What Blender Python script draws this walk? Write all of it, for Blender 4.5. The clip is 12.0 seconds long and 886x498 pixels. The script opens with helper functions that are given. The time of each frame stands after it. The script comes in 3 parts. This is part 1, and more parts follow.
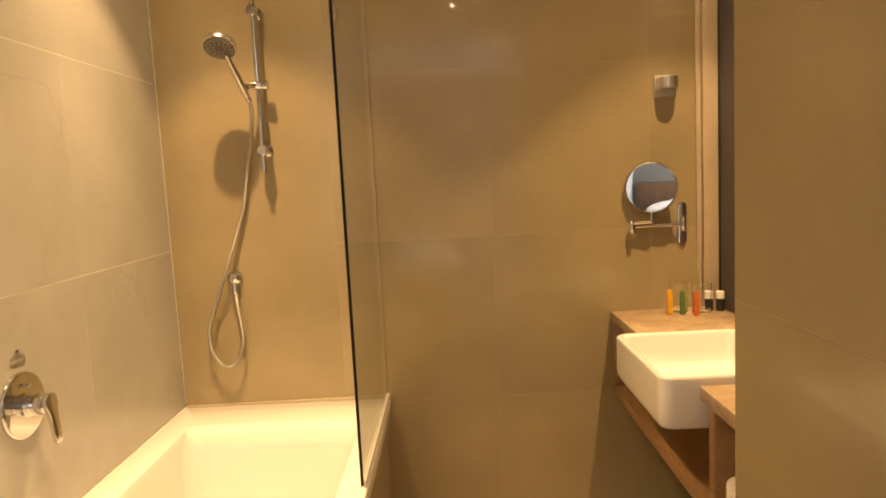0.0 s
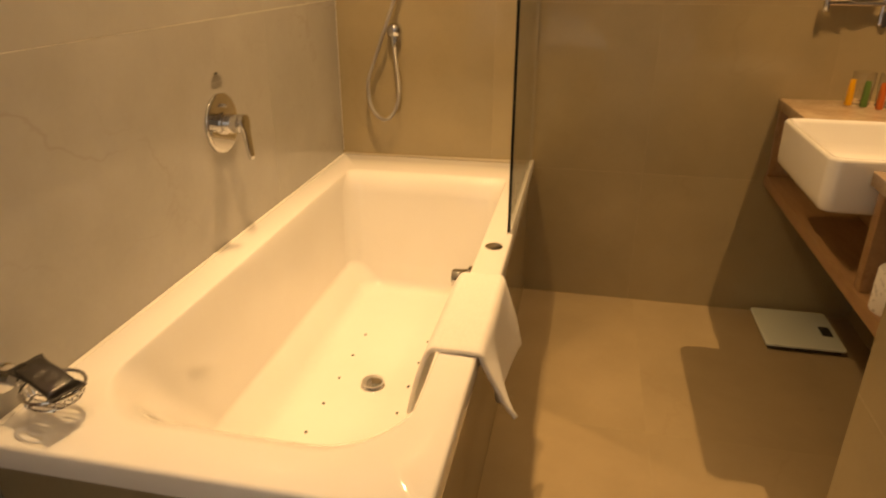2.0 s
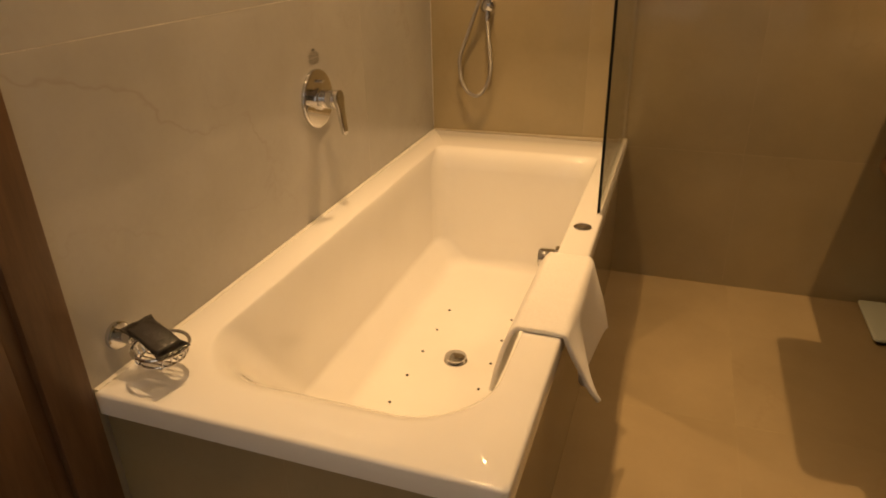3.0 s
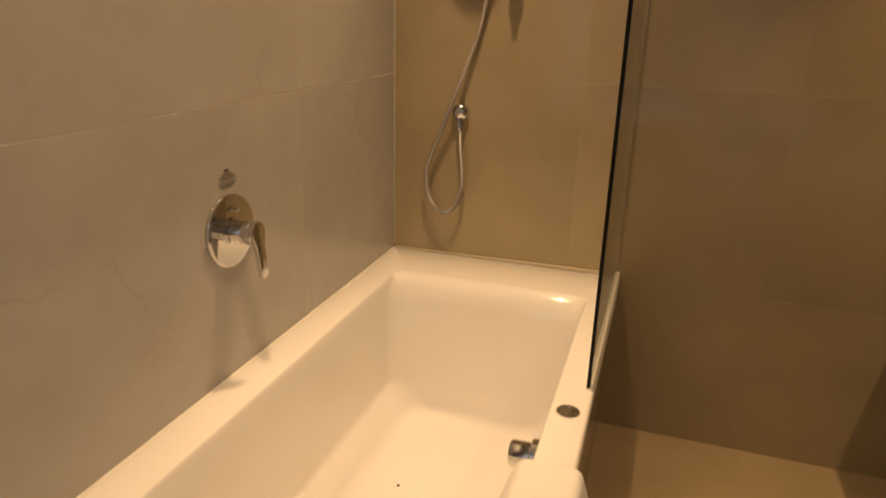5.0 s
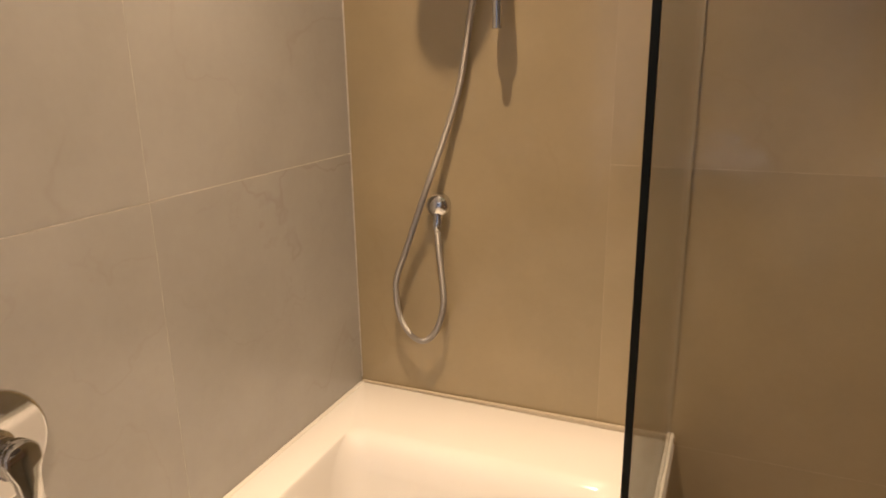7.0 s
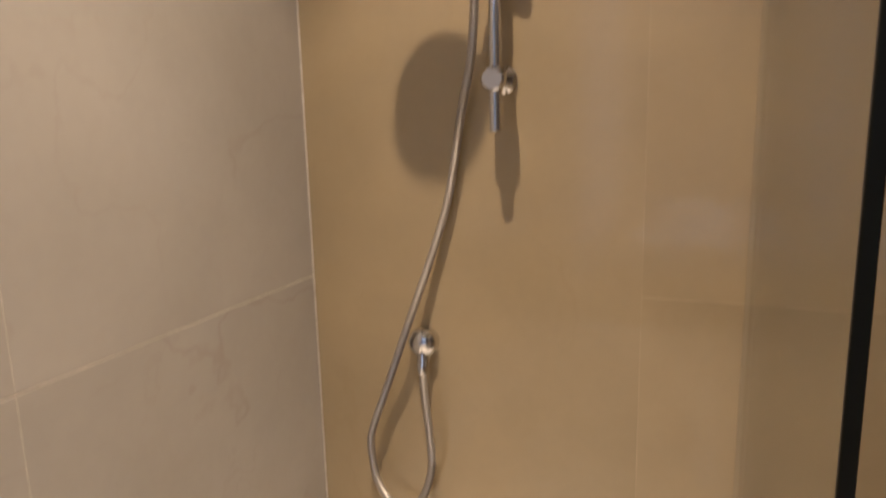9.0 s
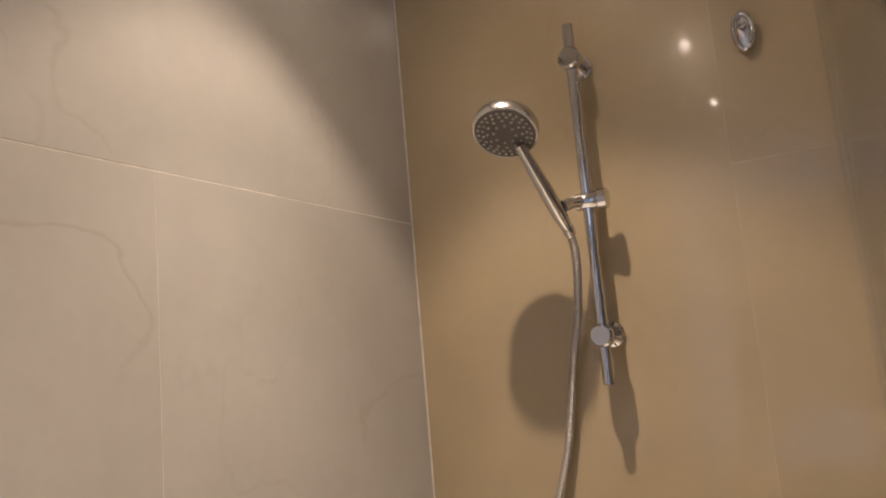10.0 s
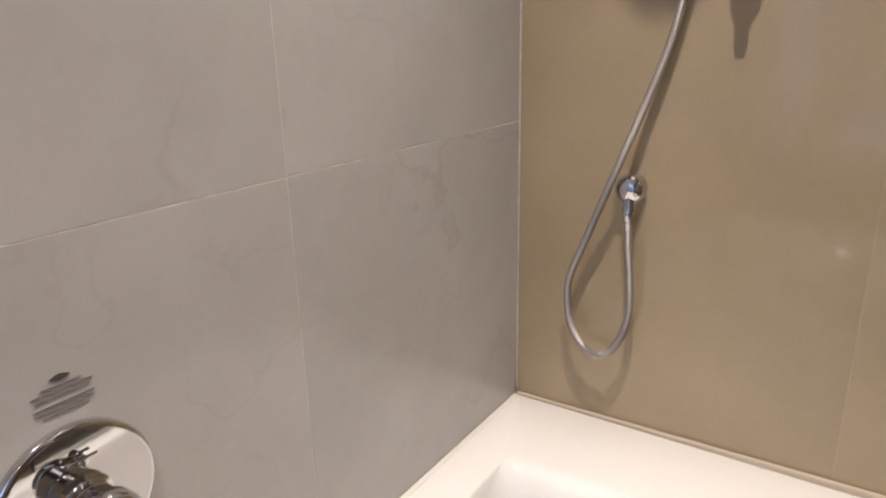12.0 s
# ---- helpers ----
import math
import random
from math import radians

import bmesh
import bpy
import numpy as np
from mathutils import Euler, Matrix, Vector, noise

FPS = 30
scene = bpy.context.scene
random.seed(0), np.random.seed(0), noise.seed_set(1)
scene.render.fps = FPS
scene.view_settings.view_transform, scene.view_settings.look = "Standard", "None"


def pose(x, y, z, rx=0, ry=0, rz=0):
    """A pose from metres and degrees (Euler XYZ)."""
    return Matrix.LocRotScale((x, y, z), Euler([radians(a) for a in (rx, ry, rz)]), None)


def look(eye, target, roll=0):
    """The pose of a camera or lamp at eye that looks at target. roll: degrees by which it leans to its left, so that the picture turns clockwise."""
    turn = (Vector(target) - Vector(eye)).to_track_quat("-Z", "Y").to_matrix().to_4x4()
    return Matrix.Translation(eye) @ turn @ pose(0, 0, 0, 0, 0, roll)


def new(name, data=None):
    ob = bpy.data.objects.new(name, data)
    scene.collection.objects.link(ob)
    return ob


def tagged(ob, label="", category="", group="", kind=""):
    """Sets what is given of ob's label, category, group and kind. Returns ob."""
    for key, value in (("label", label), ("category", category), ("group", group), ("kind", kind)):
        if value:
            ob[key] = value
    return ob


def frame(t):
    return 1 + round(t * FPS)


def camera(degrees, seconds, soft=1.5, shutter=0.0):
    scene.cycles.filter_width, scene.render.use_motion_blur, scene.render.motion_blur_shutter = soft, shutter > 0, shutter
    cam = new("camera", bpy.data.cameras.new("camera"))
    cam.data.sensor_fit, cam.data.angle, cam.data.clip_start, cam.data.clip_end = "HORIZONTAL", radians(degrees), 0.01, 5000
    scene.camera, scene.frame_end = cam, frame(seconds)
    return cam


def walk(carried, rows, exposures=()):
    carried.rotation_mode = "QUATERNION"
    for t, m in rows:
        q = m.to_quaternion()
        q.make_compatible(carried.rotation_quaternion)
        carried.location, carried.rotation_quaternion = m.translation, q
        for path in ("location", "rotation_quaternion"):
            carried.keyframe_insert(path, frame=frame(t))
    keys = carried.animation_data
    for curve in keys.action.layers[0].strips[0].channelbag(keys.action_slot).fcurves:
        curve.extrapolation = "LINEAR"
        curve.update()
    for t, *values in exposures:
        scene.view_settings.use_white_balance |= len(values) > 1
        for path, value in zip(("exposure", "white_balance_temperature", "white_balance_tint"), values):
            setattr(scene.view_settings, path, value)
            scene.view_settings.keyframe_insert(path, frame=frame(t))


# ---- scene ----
cam = camera(67.0, 12.0, soft=1.8, shutter=0.35)
PATH = [
    (0, (1.078, -2.548, 1.42), (1.052, -0.56, 1.203), -2.9),
    (0.2, (1.061, -2.555, 1.414), (1.035, -0.568, 1.19), -2.1),
    (0.5, (1.046, -2.57, 1.403), (0.997, -0.587, 1.148), -0.1),
    (0.7, (1.02, -2.58, 1.391), (0.956, -0.604, 1.088), 0.7),
    (1, (1.017, -2.594, 1.373), (0.877, -0.652, 0.916), 1.0),
    (1.5, (1.004, -2.624, 1.348), (0.774, -0.749, 0.691), -0.1),
    (2, (0.986, -2.642, 1.338), (0.611, -0.848, 0.536), 0.1),
    (2.5, (0.978, -2.648, 1.339), (0.466, -0.936, 0.441), -0.8),
    (4.5, (0.992, -2.371, 1.357), (0.276, -0.626, 0.691), -1.0),
    (5, (0.888, -2.153, 1.375), (0.305, -0.359, 0.713), 1.5),
    (5.2, (0.863, -2.091, 1.39), (0.304, -0.276, 0.762), 0.8),
    (5.5, (0.853, -1.997, 1.396), (0.248, -0.18, 0.818), -0.8),
    (6, (0.872, -1.771, 1.402), (0.156, 0.024, 0.887), -2.0),
    (6.2, (0.89, -1.698, 1.407), (0.135, 0.087, 0.911), -1.9),
    (6.5, (0.887, -1.591, 1.398), (0.142, 0.192, 0.884), -1.2),
    (8.5, (0.762, -1.157, 1.403), (-0.119, 0.542, 0.82), 0.1),
    (9, (0.721, -1.131, 1.477), (0.008, 0.701, 1.11), -1.4),
    (9.2, (0.726, -1.135, 1.517), (-0.003, 0.717, 1.316), -3.1),
    (9.5, (0.741, -1.161, 1.539), (-0.102, 0.652, 1.598), -6.6),
    (9.7, (0.746, -1.183, 1.542), (-0.157, 0.589, 1.748), -6.9),
    (10, (0.732, -1.204, 1.557), (-0.222, 0.531, 1.834), -5.0),
    (10.2, (0.723, -1.202, 1.554), (-0.242, 0.529, 1.823), -4.4),
    (10.3, (0.719, -1.2, 1.535), (-0.254, 0.534, 1.748), -4.1),
    (10.5, (0.685, -1.183, 1.469), (-0.301, 0.555, 1.375), -1.5),
    (10.7, (0.684, -1.18, 1.428), (-0.323, 0.535, 1.22), -1.0),
    (11, (0.672, -1.178, 1.406), (-0.337, 0.512, 1.053), -1.2),
    (11.2, (0.674, -1.183, 1.394), (-0.349, 0.485, 0.976), -1.6),
    (11.5, (0.655, -1.195, 1.376), (-0.369, 0.449, 0.877), -1.0),
    (12, (0.64, -1.222, 1.351), (-0.435, 0.351, 0.745), -1.4),
]
EXPOSURES = [(0, 0.68, 7500, 12), (1.5, 0.28, 8150, 13), (2.5, -0.25, 8050, 15), (4.5, -0.45, 7000, 17), (5.5, -0.15, 6250, 17), (6.5, 0.17, 5700, 17), (8.5, 0.2, 5100, 17), (10, 0.22, 4800, 17), (11, 0.4, 4500, 17), (12, 0.34, 4270, 16)]
walk(cam, [(t, look(eye, target, roll)) for t, eye, target, roll in PATH], EXPOSURES)

# ---- world and lamps ----
world = bpy.data.worlds.new("world")
scene.world = world
world.use_nodes = True
world.node_tree.nodes["Background"].inputs[0].default_value = (0.02, 0.02, 0.022, 1)
world.node_tree.nodes["Background"].inputs[1].default_value = 0.3

UNIT = 1.04  # metres for one unit of the plan
CEIL = 2.5
LAMP_COLOUR = (1.0, 0.668, 0.335)
# x, y, watts, spread in degrees
LAMPS = [(0.362, -0.52, 104, 80), (0.41, -1.33, 86, 82), (0.41, -2.13, 24, 78), (1.84, -0.62, 97, 84), (1.12, -2.2, 5, 82)]
for lx, ly, watts, spread in LAMPS:
    # the hot beam, the flood inside the reflector's cut-off, and the faint wide spill round it
    for power, angle, edge in ((watts * 0.85, spread * 0.78, 1.0), (watts * 0.42, spread, 0.38), (watts * 0.095, 158, 0.9)):
        data = bpy.data.lights.new("downlight_beam", "SPOT")
        data.energy, data.color = power, LAMP_COLOUR
        data.spot_size, data.spot_blend, data.shadow_soft_size = radians(angle), edge, 0.014
        ob = new("downlight_beam", data)
        ob.matrix_world = pose(lx * UNIT, ly * UNIT, (CEIL - 0.02) * UNIT)
# cool daylight from an unseen window, added to the room behind
# PART_END: partition's unseen end, lengthened to hold this daylight off the bathtub wall
WIN_Y0, WIN_Y1, WIN_Z0, WIN_Z1, BACK, ROOM_X, PART_END = -5.25, -3.75, 0.4, 2.35, -5.4, 3.0, -3.5
data = bpy.data.lights.new("unseen_window_daylight", "AREA")
data.energy, data.color, data.shape = 115, (0.88, 0.93, 1.0), "RECTANGLE"
data.size, data.size_y = (WIN_Y1 - WIN_Y0) * UNIT, (WIN_Z1 - WIN_Z0) * UNIT
ob = new("unseen_window_daylight", data)
ob.matrix_world = pose((ROOM_X - 0.01) * UNIT, (WIN_Y0 + WIN_Y1) / 2 * UNIT, (WIN_Z0 + WIN_Z1) / 2 * UNIT, 90, 0, 90)


# ---- materials ----
def ramp(nt, fac, stops):
    node = nt.nodes.new("ShaderNodeValToRGB")
    els = node.color_ramp.elements
    while len(els) < len(stops):
        els.new(0.5)
    for el, (p, c) in zip(els, stops):
        el.position, el.color = p, (*c, 1) if len(c) == 3 else c
    nt.links.new(fac, node.inputs[0])
    return node.outputs[0]


def noise_tex(nt, vec, scale, detail=4.0, rough=0.55, distort=0.0):
    node = nt.nodes.new("ShaderNodeTexNoise")
    node.inputs["Scale"].default_value, node.inputs["Detail"].default_value = scale, detail
    node.inputs["Roughness"].default_value, node.inputs["Distortion"].default_value = rough, distort
    nt.links.new(vec, node.inputs["Vector"])
    return node.outputs["Fac"]


def mix(nt, fac, a, b, mode="MIX"):
    node = nt.nodes.new("ShaderNodeMix")
    node.data_type, node.blend_type = "RGBA", mode
    for value, sock in ((fac, node.inputs[0]), (a, node.inputs[6]), (b, node.inputs[7])):
        if isinstance(value, (int, float)):
            sock.default_value = value
        elif isinstance(value, tuple):
            sock.default_value = (*value, 1)
        else:
            nt.links.new(value, sock)
    return node.outputs[2]


def math_node(nt, op, a, b=0.0):
    node = nt.nodes.new("ShaderNodeMath")
    node.operation = op
    for value, sock in ((a, node.inputs[0]), (b, node.inputs[1])):
        if isinstance(value, (int, float)):
            sock.default_value = value
        else:
            nt.links.new(value, sock)
    return node.outputs[0]


def bump(nt, bsdf, height, strength, distance):
    node = nt.nodes.new("ShaderNodeBump")
    node.inputs["Strength"].default_value, node.inputs["Distance"].default_value = strength, distance
    nt.links.new(height, node.inputs["Height"])
    nt.links.new(node.outputs[0], bsdf.inputs["Normal"])


def material(name, colour, rough, metal=0.0):
    m = bpy.data.materials.new(name)
    m.use_nodes = True
    nt = m.node_tree
    bsdf = nt.nodes["Principled BSDF"]
    bsdf.inputs["Base Color"].default_value = (*colour, 1)
    bsdf.inputs["Roughness"].default_value, bsdf.inputs["Metallic"].default_value = rough, metal
    return m, nt, bsdf


def shifted(nt):
    """Object coordinates, moved by a random amount from piece to piece."""
    tc, info = nt.nodes.new("ShaderNodeTexCoord"), nt.nodes.new("ShaderNodeObjectInfo")
    add = nt.nodes.new("ShaderNodeVectorMath")
    add.operation = "MULTIPLY_ADD"
    nt.links.new(info.outputs["Random"], add.inputs[0])
    add.inputs[1].default_value = (23.0, 41.0, 17.0)
    nt.links.new(tc.outputs["Object"], add.inputs[2])
    return add.outputs[0], info.outputs["Random"]


def tile_material(name, dark, light, vein, vein_amount, rough, gloss, glaze):
    m, nt, bsdf = material(name, light, rough)
    vec, rnd = shifted(nt)
    base = ramp(nt, noise_tex(nt, vec, 3.2, 5), [(0.3, dark), (0.72, light)])
    fine = noise_tex(nt, vec, 60, 4)
    base = mix(nt, 0.12, base, ramp(nt, fine, [(0.3, dark), (0.7, light)]), "MIX")
    # long wandering veins of two sizes, broken up by a larger cloud, thin at the edges
    for size, width, share in ((0.9, 0.0042, 1.0), (1.7, 0.0046, 0.4)):
        v = math_node(nt, "ABSOLUTE", math_node(nt, "SUBTRACT", noise_tex(nt, vec, size, 6, 0.5, 0.2), 0.5))
        line = math_node(nt, "MAXIMUM", math_node(nt, "SUBTRACT", 1.0, math_node(nt, "DIVIDE", v, width)), 0.0)
        gate = ramp(nt, noise_tex(nt, vec, size * 2.1, 2), [(0.46, (0, 0, 0)), (0.57, (1, 1, 1))])
        amount = math_node(nt, "MULTIPLY", math_node(nt, "MULTIPLY", line, gate), vein_amount * share)
        base = mix(nt, amount, base, vein)
    tone = ramp(nt, rnd, [(0.0, (0.98, 0.98, 0.98)), (1.0, (1.012, 1.008, 1.0))])
    base = mix(nt, 1.0, base, tone, "MULTIPLY")
    nt.links.new(base, bsdf.inputs["Base Color"])
    r = math_node(nt, "MULTIPLY_ADD", noise_tex(nt, vec, 5.5, 4), 0.035)
    r.node.inputs[2].default_value = rough - 0.02
    nt.links.new(r, bsdf.inputs["Roughness"])
    bsdf.inputs["IOR"].default_value = 1.5
    bsdf.inputs["Specular IOR Level"].default_value = gloss
    bsdf.inputs["Coat Weight"].default_value, bsdf.inputs["Coat Roughness"].default_value = glaze, 0.03
    bump(nt, bsdf, noise_tex(nt, vec, 5, 3), 0.02, 0.004)
    return m


M_TILE_GREY = tile_material("grey_marble_tile", (0.365, 0.35, 0.325), (0.445, 0.43, 0.405), (0.24, 0.18, 0.135), 0.22, 0.22, 0.42, 0.4)
M_TILE_BEIGE = tile_material("beige_tile", (0.315, 0.254, 0.150), (0.388, 0.313, 0.186), (0.29, 0.22, 0.12), 0.2, 0.22, 0.48, 0.4)
M_TILE_FLOOR = tile_material("beige_floor_tile", (0.30, 0.228, 0.132), (0.375, 0.287, 0.17), (0.27, 0.195, 0.11), 0.3, 0.32, 0.5, 0.0)
def grout_material(name, dark, light):
    m, nt, bsdf = material(name, light, 0.75)
    vec = nt.nodes.new("ShaderNodeTexCoord").outputs["Object"]
    nt.links.new(ramp(nt, noise_tex(nt, vec, 25, 4), [(0.35, dark), (0.65, light)]), bsdf.inputs["Base Color"])
    return m


M_GROUT = grout_material("pale_grout", (0.50, 0.47, 0.42), (0.72, 0.675, 0.61))
M_GROUT_BEIGE = grout_material("beige_grout", (0.33, 0.26, 0.15), (0.42, 0.335, 0.2))

M_ENAMEL, nt, bsdf = material("white_enamel", (0.80, 0.78, 0.74), 0.07)
vec = nt.nodes.new("ShaderNodeTexCoord").outputs["Object"]
nt.links.new(ramp(nt, noise_tex(nt, vec, 2.5, 4), [(0.3, (0.795, 0.77, 0.73)), (0.7, (0.835, 0.815, 0.78))]), bsdf.inputs["Base Color"])
nt.links.new(ramp(nt, noise_tex(nt, vec, 9, 5), [(0.35, (0.06,) * 3), (0.75, (0.095,) * 3)]), bsdf.inputs["Roughness"])
bsdf.inputs["Coat Weight"].default_value = 0.6
bsdf.inputs["Coat Roughness"].default_value = 0.055

M_CHROME, nt, bsdf = material("chrome", (0.66, 0.655, 0.66), 0.06, 1.0)
vec = nt.nodes.new("ShaderNodeTexCoord").outputs["Object"]
nt.links.new(ramp(nt, noise_tex(nt, vec, 30, 5), [(0.35, (0.02,) * 3), (0.8, (0.09,) * 3)]), bsdf.inputs["Roughness"])

M_SHELL, nt, bsdf = material("satin_chrome_shell", (0.74, 0.73, 0.72), 0.2, 1.0)
M_SATIN, nt, bsdf = material("satin_steel", (0.74, 0.72, 0.70), 0.3, 1.0)
M_HOSE, nt, bsdf = material("ribbed_metal_hose", (0.40, 0.38, 0.36), 0.42, 0.85)
M_MIRROR, nt, bsdf = material("mirror_silver", (0.86, 0.87, 0.88), 0.01, 1.0)
M_RUBBER, nt, bsdf = material("grey_nozzle_plate", (0.12, 0.11, 0.10), 0.5)
M_NUB, nt, bsdf = material("pale_nozzle", (0.42, 0.39, 0.35), 0.5)
M_BLACK, nt, bsdf = material("black_hole", (0.012, 0.011, 0.01), 0.6)
M_INK, nt, bsdf = material("dark_print", (0.05, 0.045, 0.042), 0.6)
M_SEAL, nt, bsdf = material("white_seal", (0.72, 0.69, 0.63), 0.35)
M_SILICONE, nt, bsdf = material("beige_silicone", (0.50, 0.43, 0.32), 0.4)
M_GLASS = bpy.data.materials.new("clear_glass")
M_GLASS.use_nodes = True
nt = M_GLASS.node_tree
nt.nodes.remove(nt.nodes["Principled BSDF"])
clear, gloss, blend, facing = [nt.nodes.new("ShaderNode" + n) for n in ("BsdfTransparent", "BsdfGlossy", "MixShader", "LayerWeight")]
clear.inputs[0].default_value, gloss.inputs["Roughness"].default_value, facing.inputs[0].default_value = (0.945, 0.955, 0.94, 1), 0.01, 0.5
shine = math_node(nt, "MULTIPLY_ADD", math_node(nt, "POWER", facing.outputs["Facing"], 5.0), 0.85)
shine.node.inputs[2].default_value = 0.035
for a, z in ((shine, blend.inputs[0]), (clear.outputs[0], blend.inputs[1]), (gloss.outputs[0], blend.inputs[2]), (blend.outputs[0], nt.nodes["Material Output"].inputs[0])):
    nt.links.new(a, z)
M_GLASS_EDGE, nt, bsdf = material("dark_glass_edge", (0.006, 0.007, 0.006), 0.45)
bsdf.inputs["Specular IOR Level"].default_value = 0.15
M_VIAL, nt, bsdf = material("clear_plastic", (0.95, 0.95, 0.95), 0.03)
bsdf.inputs["Transmission Weight"].default_value, bsdf.inputs["IOR"].default_value = 1.0, 1.35
M_LAMP, nt, bsdf = material("lamp_glow", (0.9, 0.9, 0.9), 0.4)
bsdf.inputs["Emission Color"].default_value, bsdf.inputs["Emission Strength"].default_value = (1.0, 0.72, 0.40, 1), 220
# glowing backdrop for the added window; no sky is in view
M_SKY, nt, bsdf = material("overcast_sky", (0.6, 0.65, 0.7), 0.9)
bsdf.inputs["Emission Color"].default_value, bsdf.inputs["Emission Strength"].default_value = (0.86, 0.92, 1.0, 1), 1.0
M_GREY_PAINT, nt, bsdf = material("grey_wall_paint", (0.3, 0.29, 0.28), 0.8)
vec = nt.nodes.new("ShaderNodeTexCoord").outputs["Object"]
nt.links.new(ramp(nt, noise_tex(nt, vec, 3, 4), [(0.3, (0.38, 0.37, 0.36)), (0.7, (0.44, 0.43, 0.42))]), bsdf.inputs["Base Color"])
# darker copy of the grey paint: the wall's dimness in the mirror, as colour
M_DIMMED_PAINT, nt, bsdf = material("dimmed_grey_wall_paint", (0.17, 0.165, 0.16), 0.8)
vec = nt.nodes.new("ShaderNodeTexCoord").outputs["Object"]
nt.links.new(ramp(nt, noise_tex(nt, vec, 3, 4), [(0.3, (0.135, 0.128, 0.12)), (0.7, (0.165, 0.157, 0.147))]), bsdf.inputs["Base Color"])
M_PLASTER, nt, bsdf = material("white_plaster", (0.72, 0.69, 0.64), 0.85)
vec = nt.nodes.new("ShaderNodeTexCoord").outputs["Object"]
bump(nt, bsdf, noise_tex(nt, vec, 90, 4), 0.2, 0.002)
nt.links.new(ramp(nt, noise_tex(nt, vec, 3, 4), [(0.3, (0.68, 0.65, 0.60)), (0.7, (0.75, 0.72, 0.67))]), bsdf.inputs["Base Color"])


def wood_material(name, dark, light, scale, axis, rough):
    m, nt, bsdf = material(name, light, rough)
    tc, mp = nt.nodes.new("ShaderNodeTexCoord"), nt.nodes.new("ShaderNodeMapping")
    mp.inputs["Scale"].default_value = tuple(0.12 if n == axis else 1.0 for n in range(3))
    nt.links.new(tc.outputs["Object"], mp.inputs[0])
    grain = noise_tex(nt, mp.outputs[0], scale, 7, 0.65, 0.6)
    fine = noise_tex(nt, mp.outputs[0], scale * 5, 4, 0.6)
    col = ramp(nt, grain, [(0.32, dark), (0.66, light)])
    col = mix(nt, 0.25, col, ramp(nt, fine, [(0.35, dark), (0.65, light)]))
    nt.links.new(col, bsdf.inputs["Base Color"])
    bump(nt, bsdf, fine, 0.15, 0.001)
    return m


M_OAK = wood_material("light_oak", (0.24, 0.13, 0.062), (0.37, 0.225, 0.115), 26, 1, 0.42)
M_WALNUT = wood_material("dark_walnut", (0.075, 0.036, 0.016), (0.15, 0.078, 0.036), 22, 2, 0.45)

M_STONE, nt, bsdf = material("travertine_top", (0.5, 0.37, 0.24), 0.24)
vec = nt.nodes.new("ShaderNodeTexCoord").outputs["Object"]
col = ramp(nt, noise_tex(nt, vec, 9, 6, 0.62, 0.8), [(0.3, (0.33, 0.22, 0.13)), (0.55, (0.47, 0.34, 0.22)), (0.75, (0.58, 0.46, 0.32))])
nt.links.new(mix(nt, 0.25, col, ramp(nt, noise_tex(nt, vec, 120, 3), [(0.35, (0.3, 0.2, 0.12)), (0.7, (0.6, 0.48, 0.34))])), bsdf.inputs["Base Color"])

M_TOWEL, nt, bsdf = material("white_terry", (0.78, 0.75, 0.70), 0.95)
vec = nt.nodes.new("ShaderNodeTexCoord").outputs["Object"]
bump(nt, bsdf, noise_tex(nt, vec, 420, 3, 0.7), 0.4, 0.0025)
nt.links.new(ramp(nt, noise_tex(nt, vec, 160, 4), [(0.3, (0.75, 0.72, 0.67)), (0.65, (0.80, 0.77, 0.725))]), bsdf.inputs["Base Color"])
bsdf.inputs["Sheen Weight"].default_value = 0.3
M_PAPER, nt, bsdf = material("quilted_paper", (0.80, 0.77, 0.72), 0.9)
vec = nt.nodes.new("ShaderNodeTexCoord").outputs["Object"]
bump(nt, bsdf, noise_tex(nt, vec, 45, 3, 0.7), 0.5, 0.004)
nt.links.new(ramp(nt, noise_tex(nt, vec, 75, 1, 0.4), [(0.60, (0.80, 0.77, 0.72)), (0.66, (0.55, 0.52, 0.48))]), bsdf.inputs["Base Color"])
M_TRIM, nt, bsdf = material("pale_beige_trim", (0.42, 0.34, 0.23), 0.45)
vec = nt.nodes.new("ShaderNodeTexCoord").outputs["Object"]
nt.links.new(ramp(nt, noise_tex(nt, vec, 12, 4), [(0.3, (0.48, 0.395, 0.275)), (0.7, (0.56, 0.47, 0.34))]), bsdf.inputs["Base Color"])
M_DARK_PANEL, nt, bsdf = material("dark_grey_glass_panel", (0.10, 0.092, 0.11), 0.55)
vec = nt.nodes.new("ShaderNodeTexCoord").outputs["Object"]
nt.links.new(ramp(nt, noise_tex(nt, vec, 4, 4), [(0.3, (0.09, 0.084, 0.105)), (0.7, (0.115, 0.106, 0.128))]), bsdf.inputs["Base Color"])
M_SCALE, nt, bsdf = material("pale_green_glass_top", (0.62, 0.66, 0.58), 0.12)
M_POUCH, nt, bsdf = material("black_foil", (0.03, 0.027, 0.025), 0.12)
vec = nt.nodes.new("ShaderNodeTexCoord").outputs["Object"]
bump(nt, bsdf, noise_tex(nt, vec, 60, 4), 0.6, 0.004)
M_YELLOW, nt, bsdf = material("amber_gel", (0.72, 0.36, 0.03), 0.12)
M_GREEN, nt, bsdf = material("green_gel", (0.09, 0.17, 0.045), 0.12)
M_RED, nt, bsdf = material("orange_red_gel", (0.52, 0.13, 0.035), 0.12)
